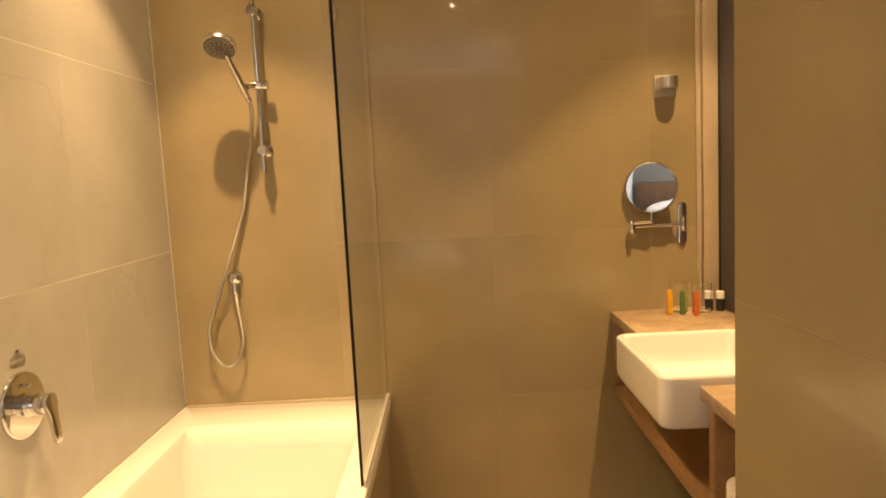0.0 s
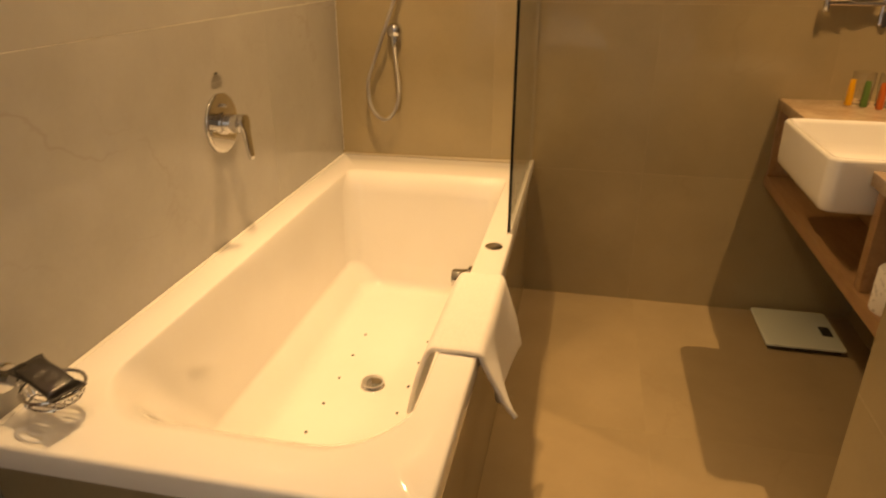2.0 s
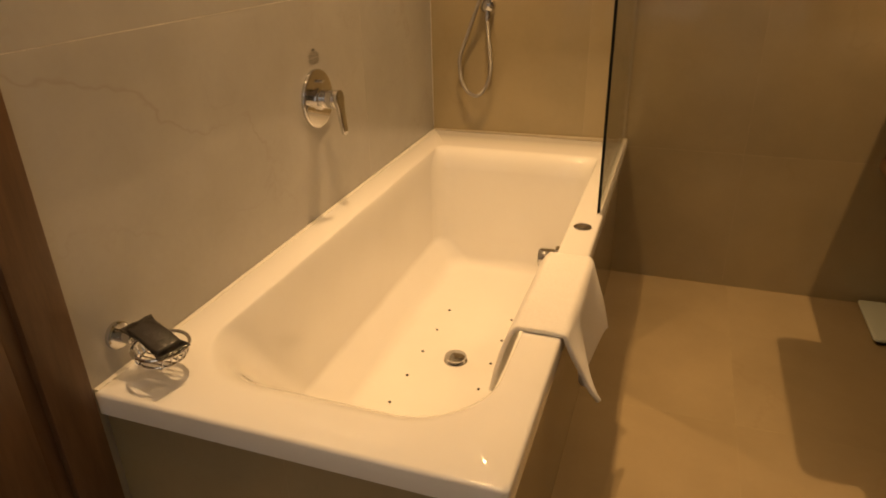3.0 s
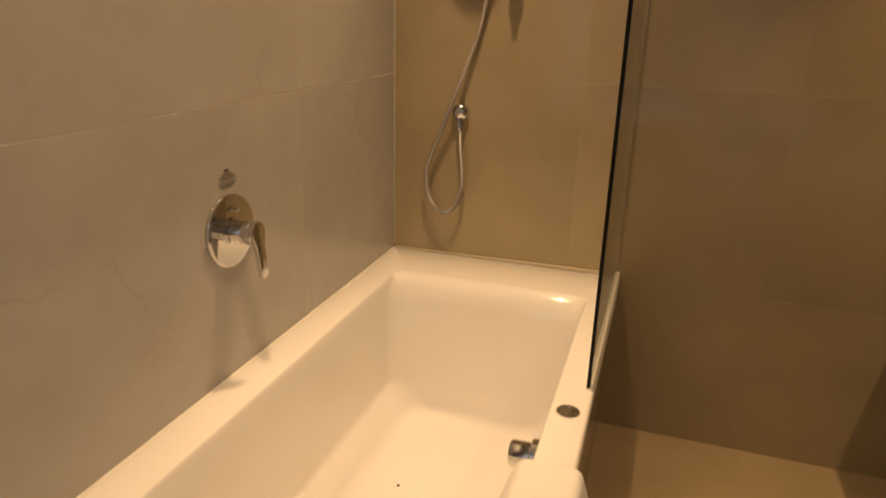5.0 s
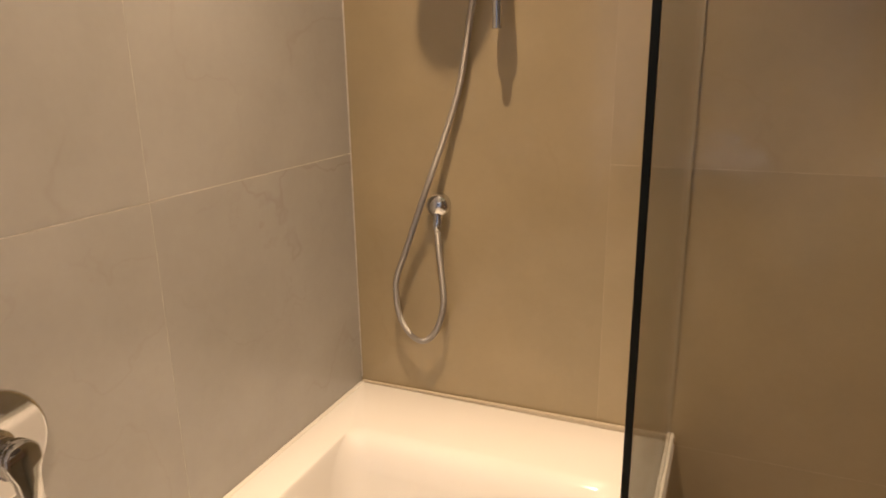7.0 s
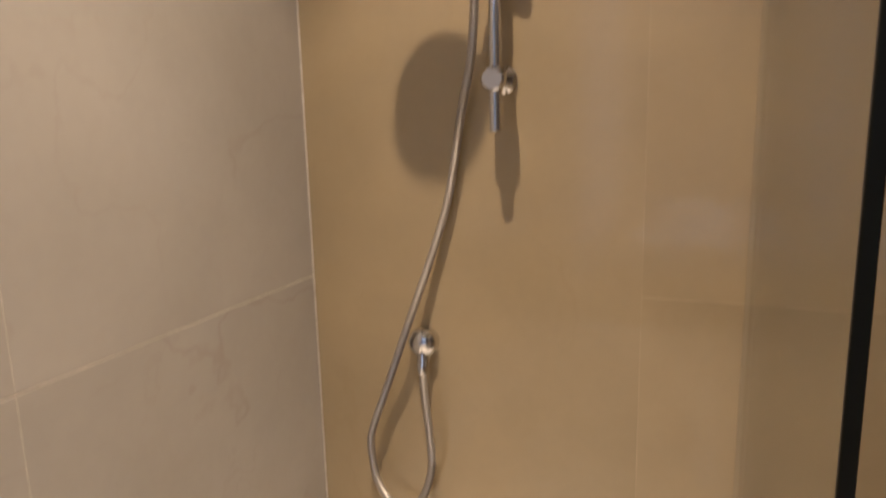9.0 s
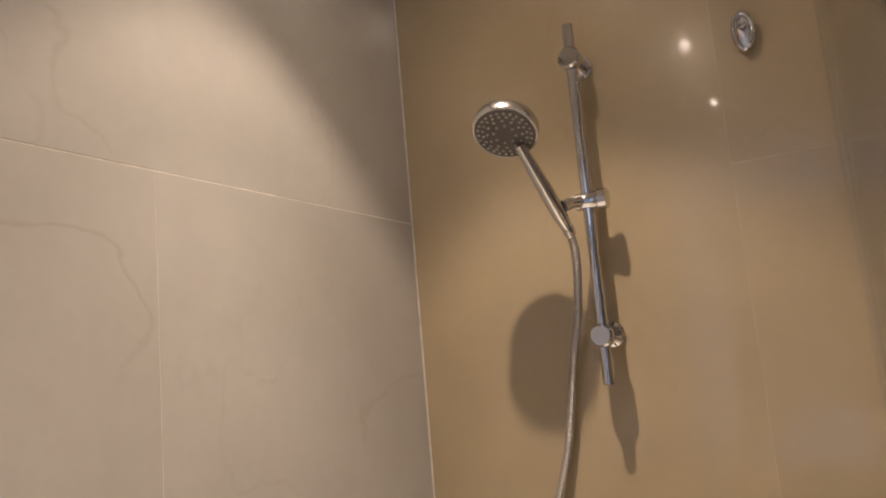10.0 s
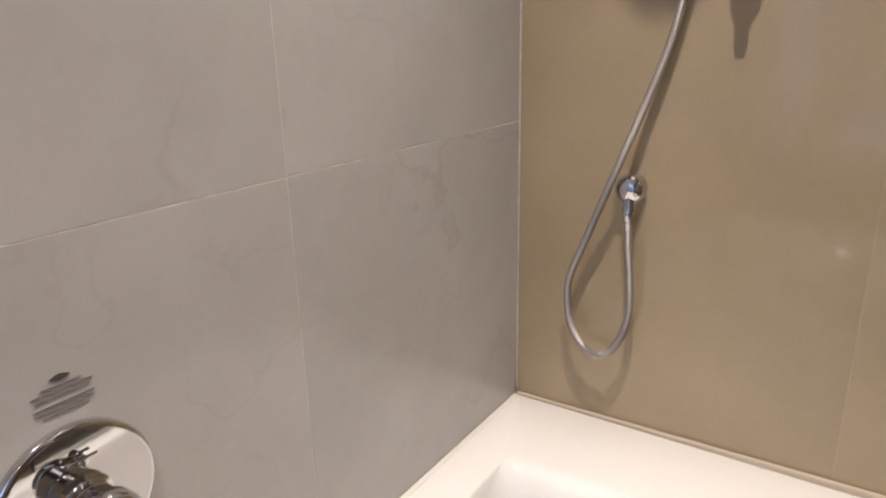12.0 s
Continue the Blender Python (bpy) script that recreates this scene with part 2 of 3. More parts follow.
M_WHITE, nt, bsdf = material("white_plastic", (0.8, 0.79, 0.76), 0.3)


# ---- mesh helpers ----
def finish(bm, name, mat, angle=40):
    mesh = bpy.data.meshes.new(name)
    bmesh.ops.scale(bm, vec=(UNIT, UNIT, UNIT), verts=bm.verts[:])
    bmesh.ops.recalc_face_normals(bm, faces=bm.faces[:])
    bm.to_mesh(mesh)
    bm.free()
    mesh.materials.append(mat)
    mesh.polygons.foreach_set("use_smooth", [True] * len(mesh.polygons))
    mesh.set_sharp_from_angle(angle=radians(angle))
    return mesh


def thing(name, label, category, at=(0, 0, 0), group="", kind=""):
    ob = new(name)
    ob.location = Vector(at) * UNIT
    ob.empty_display_size = 0.05
    return tagged(ob, label, category, group, kind)


def part(name, bm, mat, parent, label="", angle=40):
    """One mesh under a thing; the mesh is given in world coordinates."""
    top = parent
    place = Vector((0, 0, 0))
    while top is not None:
        place += top.location
        top = top.parent
    bmesh.ops.translate(bm, vec=-place / UNIT, verts=bm.verts[:])
    ob = new(name, finish(bm, name, mat, angle))
    ob.parent = parent
    return tagged(ob, label)


def solo(name, bm, mat, label, category, kind="", angle=40, at=None):
    if at is None:
        lo = [min(v.co[n] for v in bm.verts) for n in range(3)]
        hi = [max(v.co[n] for v in bm.verts) for n in range(3)]
        at = Vector(((lo[0] + hi[0]) / 2, (lo[1] + hi[1]) / 2, lo[2]))
    bmesh.ops.translate(bm, vec=-Vector(at), verts=bm.verts[:])
    ob = new(name, finish(bm, name, mat, angle))
    ob.location = Vector(at) * UNIT
    return tagged(ob, label, category, kind=kind)


def box(lo, hi, bevel=0.0, seg=2, bm=None):
    own = bmesh.new()
    bmesh.ops.create_cube(own, size=1.0)
    lo, hi = Vector(lo), Vector(hi)
    for v in own.verts:
        v.co = Vector((lo[n] + (v.co[n] + 0.5) * (hi[n] - lo[n]) for n in range(3)))
    if bevel:
        bmesh.ops.bevel(own, geom=own.edges[:], offset=bevel, segments=seg, profile=0.5, affect="EDGES")
    return joined(bm, own)


def joined(bm, own):
    if bm is None:
        return own
    tmp = bpy.data.meshes.new("tmp")
    own.to_mesh(tmp)
    own.free()
    bm.from_mesh(tmp)
    bpy.data.meshes.remove(tmp)
    return bm


def ring_loft(loops, cap_start=True, cap_end=True, bm=None, closed=True):
    own = bmesh.new()
    rows = [[own.verts.new(p) for p in loop] for loop in loops]
    n = len(rows[0])
    for a, b in zip(rows, rows[1:]):
        for i in range(n if closed else n - 1):
            own.faces.new((a[i], a[(i + 1) % n], b[(i + 1) % n], b[i]))
    if cap_start:
        own.faces.new(rows[0][::-1])
    if cap_end:
        own.faces.new(rows[-1])
    return joined(bm, own)


def turned(p, axis, profile, seg=32, bm=None):
    """A solid of revolution: profile of (distance along axis from p, radius)."""
    q = Vector(axis).to_track_quat("Z", "Y")
    p = Vector(p)
    loops = [[p + q @ Vector((r * math.cos(a), r * math.sin(a), d)) for a in [2 * math.pi * i / seg for i in range(seg)]]
             for d, r in profile]
    return ring_loft(loops, bm=bm)


def tube(points, r, seg=12, bm=None, taper=None):
    pts = [Vector(p) for p in points]
    loops = []
    up = None
    for i, p in enumerate(pts):
        d = (pts[min(i + 1, len(pts) - 1)] - pts[max(i - 1, 0)]).normalized()
        if up is None:
            up = d.orthogonal().normalized()
        up = (up - d * up.dot(d)).normalized()
        side = d.cross(up)
        rr = r if taper is None else taper(i)
        loops.append([p + rr * (math.cos(a) * up + math.sin(a) * side) for a in [2 * math.pi * k / seg for k in range(seg)]])
    return ring_loft(loops, bm=bm)


def spline(points, per=8):
    """A smooth line through the points (Catmull-Rom)."""
    p = [Vector(a) for a in points]
    p = [2 * p[0] - p[1]] + p + [2 * p[-1] - p[-2]]
    out = []
    for a, b, c, d in zip(p, p[1:], p[2:], p[3:]):
        for k in range(per):
            t = k / per
            out.append(0.5 * ((2 * b) + (c - a) * t + (2 * a - 5 * b + 4 * c - d) * t * t + (3 * b - a - 3 * c + d) * t ** 3))
    out.append(p[-2])
    return out


def even(points, step):
    """The same line with its points at even steps."""
    out, left = [points[0].copy()], step
    for a, z in zip(points, points[1:]):
        d = (z - a).length
        while left < d:
            a = a.lerp(z, left / d)
            d = (z - a).length
            out.append(a.copy())
            left = step
        left -= d
    return out


def rounded_rect(x0, x1, y0, y1, radii, z, n=8):
    """Counter-clockwise from the corner at x1, y0; radii for (x1,y0), (x1,y1), (x0,y1), (x0,y0)."""
    out = []
    for (cx, cy, sx, sy, start), r in zip(((x1, y0, -1, 1, -90), (x1, y1, -1, -1, 0), (x0, y1, 1, -1, 90), (x0, y0, 1, 1, 180)), radii):
        for i in range(n + 1):
            a = radians(start + 90 * i / n)
            out.append(Vector((cx + sx * r + r * math.cos(a), cy + sy * r + r * math.sin(a), z)))
    return out


# ---- large structure ----
TUB_W, TUB_L, RIM = 0.78, 1.828, 0.545
RIGHT, PART_X, PART_Y = 2.02, 1.5, -1.355
JOINT_Z = [0.0, 0.533, 1.138, 1.743, 2.348, CEIL]
GAP = 0.0018
TILE_T = 0.008
REC = 0.0003  # depth of the joints


def wall_core(name, lo, hi, label, mat=None):
    ob = solo(name, box(lo, hi), mat or M_GROUT_BEIGE, label, "wall", "structure")
    return ob


wall_left = wall_core("wall_left", (-0.15, -1.83, 0), (-REC, 0.15, CEIL), "grey marble tiled bathroom wall beside the bathtub", M_GROUT)
wall_back = wall_core("wall_back", (-REC + 0.0001, REC, 0), (RIGHT + 0.15, 0.15, CEIL), "beige glossy tiled wall behind the shower and basin")
wall_right = wall_core("wall_right", (RIGHT + REC, PART_Y - 0.12, 0), (RIGHT + 0.15, REC - 0.0001, CEIL), "beige tiled wall behind the washbasin counter")
wall_partition = wall_core("wall_partition", (PART_X + REC, PART_END, 0), (RIGHT + 0.0003, PART_Y - REC, CEIL), "beige tiled partition wall beside the entrance")
floor = solo("floor", box((-0.15, BACK - 0.15, -0.12), (ROOM_X + 0.15, 0.15, -REC)), M_GROUT_BEIGE, "beige tiled bathroom floor", "floor", "structure")
solo("ceiling", box((-0.2, BACK - 0.15, CEIL), (ROOM_X + 0.15, 0.15, CEIL + 0.1)), M_PLASTER, "plain white plaster bathroom ceiling", "ceiling", "structure")
solo("wall_entrance_left", box((-0.15, BACK, 0), (-0.02, -1.83, CEIL)), M_GREY_PAINT, "grey painted wall of the entrance", "wall", "structure")
# unseen wall, set far right to keep its window out of tile reflections
side_wall = bmesh.new()
for lo, hi in (((BACK, 0), (WIN_Y0, CEIL)), ((WIN_Y1, 0), (PART_END + 0.15, CEIL)), ((WIN_Y0, 0), (WIN_Y1, WIN_Z0)), ((WIN_Y0, WIN_Z1), (WIN_Y1, CEIL))):
    box((ROOM_X, lo[0], lo[1]), (ROOM_X + 0.15, hi[0], hi[1]), bm=side_wall)
solo("wall_room_side", side_wall, M_PLASTER, "pale plaster wall with the added unseen window", "wall", "structure")
solo("wall_room_front", box((RIGHT + 0.001, PART_END + 0.002, 0), (ROOM_X, PART_END + 0.15, CEIL)), M_PLASTER, "pale plaster wall beside the entrance", "wall", "structure")
solo("wall_room_back", box((-0.15, BACK - 0.15, 0), (ROOM_X + 0.15, BACK, CEIL)), M_DIMMED_PAINT, "grey painted wall of the room behind the entrance, dimmed in its colour", "wall", "structure")

TILE_MESHES = {}


def tile_field(parent, axis, face, us, vs, mat, sign):
    """Tiles on the plane axis = face between the joint lines us and vs; sign is the way the plane looks."""
    ua, va = [n for n in range(3) if n != axis]
    us, vs = sorted(us), sorted(vs)
    for u0, u1 in zip(us, us[1:]):
        for v0, v1 in zip(vs, vs[1:]):
            size = [0, 0, 0]
            size[ua], size[va], size[axis] = u1 - u0 - GAP * 0.55, v1 - v0 - GAP, TILE_T
            key = (axis, round(size[ua], 4), round(size[va], 4), mat.name)
            if key not in TILE_MESHES:
                half = Vector(size) / 2
                TILE_MESHES[key] = finish(box(-half, half), "tile", mat, 20)
            ob = new("tile", TILE_MESHES[key])
            at = Vector((0, 0, 0))
            at[ua], at[va], at[axis] = (u0 + u1) / 2, (v0 + v1) / 2, face - sign * TILE_T / 2
            ob.location = at * UNIT - parent.location
            ob.parent = parent


# ---- bathtub ----
tub = thing("bathtub", "white enamel built-in bathtub with wide flat rim", "bathtub", (TUB_W / 2, -TUB_L / 2, 0))


def tub_shell():
    bm = bmesh.new()
    E = 0.002
    outer = []
    for inset, z in ((0.0, RIM - 0.047), (0.0, RIM - 0.008), (0.0025, RIM - 0.0025), (0.008, RIM)):
        outer.append(rounded_rect(E + inset, TUB_W - inset, -TUB_L + inset, -E - inset, (0.014, 0.006, 0.004, 0.010), z))
    ring_loft([outer[0]] + outer, cap_start=False, cap_end=False, bm=bm)
    # the hollow, from the rim down: insets of the sides, far end and near end, with the corner radii
    steps = []
    x0, x1, yf, yn = 0.101, 0.698, -0.205, -1.735
    # inset of the sides, the far end and the near end, the far corners' radius, and the drop: three bends joined by straight walls
    bends = [((-0.004, -0.004, -0.004, 0.03, 0.0), (0.0035, 0.040, 0.034, 0.055, 0.0), (0.0045, 0.060, 0.085, 0.065, 0.07)),
             ((0.0125, 0.090, 0.288, 0.06, 0.330), (0.0135, 0.092, 0.30, 0.06, 0.345), (0.025, 0.094, 0.314, 0.06, 0.355)),
             ((0.060, 0.100, 0.37, 0.07, 0.398), (0.081, 0.106, 0.395, 0.075, 0.4345), (0.118, 0.150, 0.434, 0.08, 0.4358))]
    prof = []
    for a, c, z in bends:
        for k in range(13):
            t = k / 12
            prof.append(tuple((1 - t) ** 2 * p + 2 * t * (1 - t) * q + t * t * r for p, q, r in zip(a, c, z)))
    prof.append((0.16, 0.20, 0.48, 0.09, 0.4368))
    for side, far, near, rf, drop in prof:
        rn = 0.165 - 0.03 * min(1.0, drop / 0.4)
        steps.append(rounded_rect(x0 + side, x1 - side, yn + near, yf - far, (rn, rf, rf, rn), RIM - drop, 14))
    own = bmesh.new()
    rows = [[own.verts.new(p) for p in loop] for loop in steps]
    n = len(rows[0])
    for a, b in zip(rows, rows[1:]):
        for i in range(n):
            own.faces.new((a[i], a[(i + 1) % n], b[(i + 1) % n], b[i]))
    own.faces.new(rows[-1])
    joined(bm, own)
    # flat rim between the outer edge and the hollow
    bm.verts.ensure_lookup_table()
    flat = bmesh.new()
    vo, vi = [flat.verts.new(p) for p in outer[-1]], [flat.verts.new(p) for p in steps[0]]
    es = [flat.edges.new((r[i], r[(i + 1) % len(r)])) for r in (vo, vi) for i in range(len(r))]
    bmesh.ops.triangle_fill(flat, use_beauty=True, edges=es)
    joined(bm, flat)
    bmesh.ops.remove_doubles(bm, verts=bm.verts[:], dist=0.0004)
    return bm


part("shell", tub_shell(), M_ENAMEL, tub, angle=50)
PANEL_X, PANEL_Y = TUB_W - 0.016, -TUB_L + 0.016
side_panel = part("side_panel", box((PANEL_X - 0.03, PANEL_Y + 0.03, 0), (PANEL_X - REC, -0.003, RIM - 0.048)), M_GROUT_BEIGE, tub, "beige tiled side panel")
end_panel = part("end_panel", box((0.003, PANEL_Y + REC, 0), (PANEL_X - REC - 0.0002, PANEL_Y + 0.029, RIM - 0.048)), M_GROUT_BEIGE, tub, "beige tiled end panel")
waste = part("waste", turned((0.401, -0.945, 0.1068), (0, 0, 1), [(0, 0.036), (0.003, 0.036), (0.004, 0.034), (0.004, 0.019), (0.011, 0.019), (0.0125, 0.030), (0.0145, 0.033), (0.0175, 0.0325), (0.0205, 0.028), (0.0230, 0.020), (0.0243, 0.010), (0.0247, 0.001)]), M_CHROME, tub, "round chrome waste plug")
# air-jet holes as small black studs, the dark inside put into the colour
for k in range(10):
    jx, jy = (0.289, 0.507)[k % 2], -0.672 - 0.1295 * (k // 2)
    part("air_jet", turned((jx, jy, 0.1078), (0, 0, 1), [(0, 0.0042), (0.0028, 0.0042), (0.0034, 0.003)], 10), M_BLACK, tub)
part("overflow_dial", turned((0.688, -0.925, 0.482), (-1, 0, -0.06), [(-0.01, 0.036), (0.004, 0.036), (0.007, 0.032), (0.007, 0.027), (0.044, 0.028), (0.050, 0.025), (0.052, 0.005)]), M_CHROME, tub, "chrome overflow dial")
part("air_button", turned((0.737, -0.838, RIM - 0.001), (0, 0, 1), [(0, 0.0245), (0.003, 0.0245), (0.0045, 0.0225), (0.0045, 0.019), (0.003, 0.0185), (0.0042, 0.017), (0.0055, 0.008), (0.0055, 0.001)]), M_CHROME, tub, "round chrome push button")
bead = box((0.004, -0.011, RIM - 0.002), (TUB_W, -0.0005, RIM + 0.014), 0.004)
for v in bead.verts:
    if v.co.z > RIM + 0.004:
        v.co.z -= 0.009 * (1 - v.co.x / TUB_W)
solo("silicone_joint", bead, M_SILICONE, "beige silicone bead along the bathtub", "sealant", "structure")

bead = box((0.0005, -TUB_L + 0.006, RIM - 0.009), (0.0115, -0.012, RIM + 0.0018), 0.001)
solo("silicone_joint", bead, M_SEAL, "pale silicone bead along the tiled side wall", "sealant", "structure")
solo("corner_joint", box((0.0003, -0.0034, RIM + 0.012), (0.0034, -0.0003, CEIL - 0.002), 0.0012), M_GROUT, "pale grout line in the wall corner", "grout", "structure")

# ---- shower screen ----
screen = thing("shower_screen", "clear glass shower screen standing on the bathtub rim", "shower screen", (0.766, -0.37, RIM))
GX = 0.766
pane = part("pane", box((GX - 0.004, -0.7335, RIM + 0.006), (GX + 0.004, -0.004, 2.16)), M_GLASS, screen)
edge = part("polished_edge", box((GX - 0.0041, -0.7375, RIM + 0.006), (GX + 0.0041, -0.7337, 2.16), 0.0006, 1), M_GLASS_EDGE, screen, "dark polished glass edge")
edge.visible_shadow = False
part("wall_seal", box((GX - 0.0035, -0.0038, RIM + 0.014), (GX + 0.0035, -0.0002, 2.16)), M_SILICONE, screen)
part("bottom_seal", box((GX - 0.0055, -0.735, RIM - 0.0005), (GX - 0.0002, -0.012, RIM + 0.0055), 0.001), M_SEAL, screen)
part("drip_profile", box((GX + 0.0045, -0.735, RIM - 0.0005), (GX + 0.0105, -0.002, RIM + 0.018), 0.0015), M_SEAL, screen, "white plastic drip profile")

# ---- hand shower on its rail ----
RX, RY = 0.386, -0.056
shower = thing("hand_shower_set", "chrome hand shower on a vertical wall rail", "shower", (RX, 0, 1.7))
rail = part("rail", turned((RX, RY, 1.406), (0, 0, 1), [(0, 0.008), (0.001, 0.0098), (0.625, 0.0098), (0.626, 0.008)], 20), M_CHROME, shower)
for z in (1.487, 1.967):
    part("wall_bracket", turned((RX, -0.0005, z), (0, -1, 0), [(0, 0.022), (0.006, 0.022), (0.009, 0.0165), (0.04, 0.0165), (0.044, 0.0195), (0.071, 0.0195), (0.075, 0.016)], 28), M_CHROME, shower)
SZ = 1.714
slider = part("slider", turned((RX + 0.036, RY, SZ), (-1, 0, 0), [(0, 0.013), (0.003, 0.018), (0.016, 0.018), (0.018, 0.014), (0.02, 0.0155), (0.055, 0.0155), (0.058, 0.012)], 28), M_CHROME, shower)
part("slider_arm", tube([(RX - 0.012, RY - 0.012, SZ), (RX - 0.022, RY - 0.030, SZ - 0.004), (RX - 0.030, RY - 0.048, SZ - 0.012)], 0.011, 16), M_CHROME, shower)
H0, H1 = Vector((0.358, -0.092, 1.664)), Vector((0.326, -0.166, 1.782))
hd = (H1 - H0).normalized()
part("handle", tube([H0, H0 + hd * 0.012, H0 + hd * 0.03, H0 + hd * 0.09, H1 - hd * 0.018, H1, H1 + hd * 0.022], 0.012, 18, taper=lambda i: (0.0085, 0.0105, 0.0128, 0.0122, 0.0105, 0.0095, 0.009)[i]), M_CHROME, shower)
face = Vector((0.0, -0.55, -0.835)).normalized()
HC = Vector((0.3045, -0.192, 1.821))
part("spray_head", turned(HC - face * 0.028, face, [(0, 0.012), (0.0015, 0.036), (0.004, 0.046), (0.008, 0.0515), (0.012, 0.0535), (0.027, 0.0545), (0.030, 0.0528), (0.030, 0.050)], 44), M_SHELL, shower)
plate = part("spray_plate", turned(HC + face * 0.001, face, [(0, 0.050), (0.0022, 0.0495), (0.003, 0.046), (0.003, 0.004)], 40), M_RUBBER, shower, "grey nozzle plate")
q = face.to_track_quat("Z", "Y")
for rr, count in ((0.043, 26), (0.036, 20), (0.0285, 12), (0.018, 8)):
    for k in range(count):
        a = 2 * math.pi * (k + 0.5 * (count % 4 == 0)) / count
        c = HC + q @ Vector((rr * math.cos(a), rr * math.sin(a), 0.0035))
        part("nozzle", turned(c, face, [(0, 0.0028), (0.0016, 0.0022), (0.0022, 0.0008)], 7), M_NUB, plate)
# wall outlet and hose
OX, OZ = 0.231, 1.030
outlet = thing("shower_outlet", "round chrome wall outlet for the shower hose", "wall outlet", (OX, 0, OZ))
part("rosette", turned((OX, -0.0005, OZ), (0, -1, 0), [(0, 0.0285), (0.012, 0.0285), (0.02, 0.0265), (0.027, 0.020), (0.031, 0.010), (0.032, 0.002)], 32), M_CHROME, outlet)
part("spigot", turned((OX + 0.003, -0.020, OZ - 0.018), (0.04, -0.12, -1), [(0, 0.011), (0.010, 0.011), (0.0105, 0.0122), (0.0225, 0.0122), (0.024, 0.010)], 20), M_CHROME, outlet)
hose_line = spline([(0.3575, -0.093, 1.668), (0.362, -0.082, 1.635), (0.357, -0.068, 1.59), (0.342, -0.044, 1.52), (0.320, -0.026, 1.447), (0.290, -0.018, 1.30),
                    (0.259, -0.022, 1.20), (0.214, -0.038, 1.069), (0.158, -0.030, 0.928), (0.131, -0.036, 0.850), (0.128, -0.034, 0.80), (0.137, -0.033, 0.748),
                    (0.165, -0.033, 0.708), (0.200, -0.033, 0.700), (0.232, -0.033, 0.735), (0.250, -0.033, 0.80), (0.246, -0.031, 0.87), (0.239, -0.029, 0.93), (0.2335, -0.025, 0.990)], 36)
hose_line = even(hose_line, 0.0021)
hose = thing("shower_hose", "ribbed metal shower hose hanging in a loop", "shower hose", (0.25, -0.03, 1.0))
part("ribbed_tube", tube(hose_line, 0.0072, 10, taper=lambda i: (0.0075, 0.0064)[i % 2]), M_HOSE, hose, angle=30)
for end, way in ((0, -1), (-1, 1)):
    e = Vector(hose_line[end])
    d = (Vector(hose_line[6 if end == 0 else -7]) - e).normalized()
    part("cone_nut", turned(e - d * 0.004, d, [(0, 0.0098), (0.001, 0.0104), (0.010, 0.0104), (0.018, 0.0086), (0.020, 0.0078)], 18), M_CHROME, hose, "smooth chrome cone nut")
# oval hook
hook = thing("wall_hook", "oval chrome wall hook high above the bathtub", "hook", (0.659, 0, 1.952))
oval = [Vector((0.659 + 0.0135 * math.cos(a), -0.012, 1.952 + 0.030 * math.sin(a))) for a in [2 * math.pi * i / 40 for i in range(41)]]
part("ring", tube(oval, 0.0048, 10), M_CHROME, hook)
part("back_plate", ring_loft([[Vector((0.659 + s * 0.012 * math.cos(a), y, 1.952 + s * 0.028 * math.sin(a))) for a in [2 * math.pi * i / 32 for i in range(32)]] for s, y in ((1, -0.0005), (1, -0.008), (0.8, -0.010))]), M_SATIN, hook)
part("peg", turned((0.659, -0.009, 1.958), (0, -1, 0), [(0, 0.006), (0.012, 0.0055), (0.016, 0.003)], 14), M_CHROME, hook)

# ---- bath mixer ----
MY, MZ = -0.923, 0.876
mixer = thing("bath_mixer", "chrome single-lever bath mixer on the tiled wall", "tap", (0, MY, MZ))
part("wall_plate", turned((0.0005, MY, MZ), (1, 0, 0), [(0, 0.0795), (0.0065, 0.0795), (0.0088, 0.0786), (0.0100, 0.0765), (0.0104, 0.0745), (0.0105, 0.0735), (0.0105, 0.004)], 72), M_CHROME, mixer)
part("sleeve", turned((0.011, MY, MZ), (1, 0, 0), [(0, 0.030), (0.006, 0.030), (0.008, 0.0245), (0.02, 0.0245), (0.021, 0.0235), (0.023, 0.0235), (0.024, 0.025), (0.045, 0.025)], 36), M_CHROME, mixer)
part("cartridge_cap", turned((0.046, MY + 0.004, MZ), (1, 0.03, -0.04), [(0, 0.0235), (0.002, 0.0255), (0.018, 0.026), (0.022, 0.0235), (0.024, 0.016), (0.0245, 0.002)], 36), M_CHROME, mixer)
lever_loops = []
for d, w, t in ((-0.021, 0.008, 0.006), (-0.018, 0.0155, 0.006), (-0.010, 0.0215, 0.006), (0.002, 0.0235, 0.006), (0.014, 0.0205, 0.006), (0.026, 0.0160, 0.006), (0.045, 0.0140, 0.006), (0.075, 0.0128, 0.0058), (0.090, 0.0120, 0.0055), (0.0965, 0.0095, 0.005), (0.099, 0.005, 0.004)):
    c = Vector((0.0690 + 0.012 * max(d, -0.02) / 0.1, MY + 0.001 - 0.02 * d, MZ + 0.004 - d))
    lever_loops.append([c + Vector(p[:2] + (0,)) for p in [tuple(q) for q in rounded_rect(-t, t, -w, w, (min(0.0025, t * 0.5),) * 4, 0, 4)]])
part("lever", ring_loft(lever_loops), M_CHROME, mixer)
part("diverter", turned((0.011, MY + 0.005, MZ + 0.047), (1, 0, 0), [(0, 0.0045), (0.003, 0.0045), (0.0035, 0.003), (0.008, 0.003), (0.0085, 0.005), (0.0105, 0.005), (0.0115, 0.003)], 18), M_CHROME, mixer)
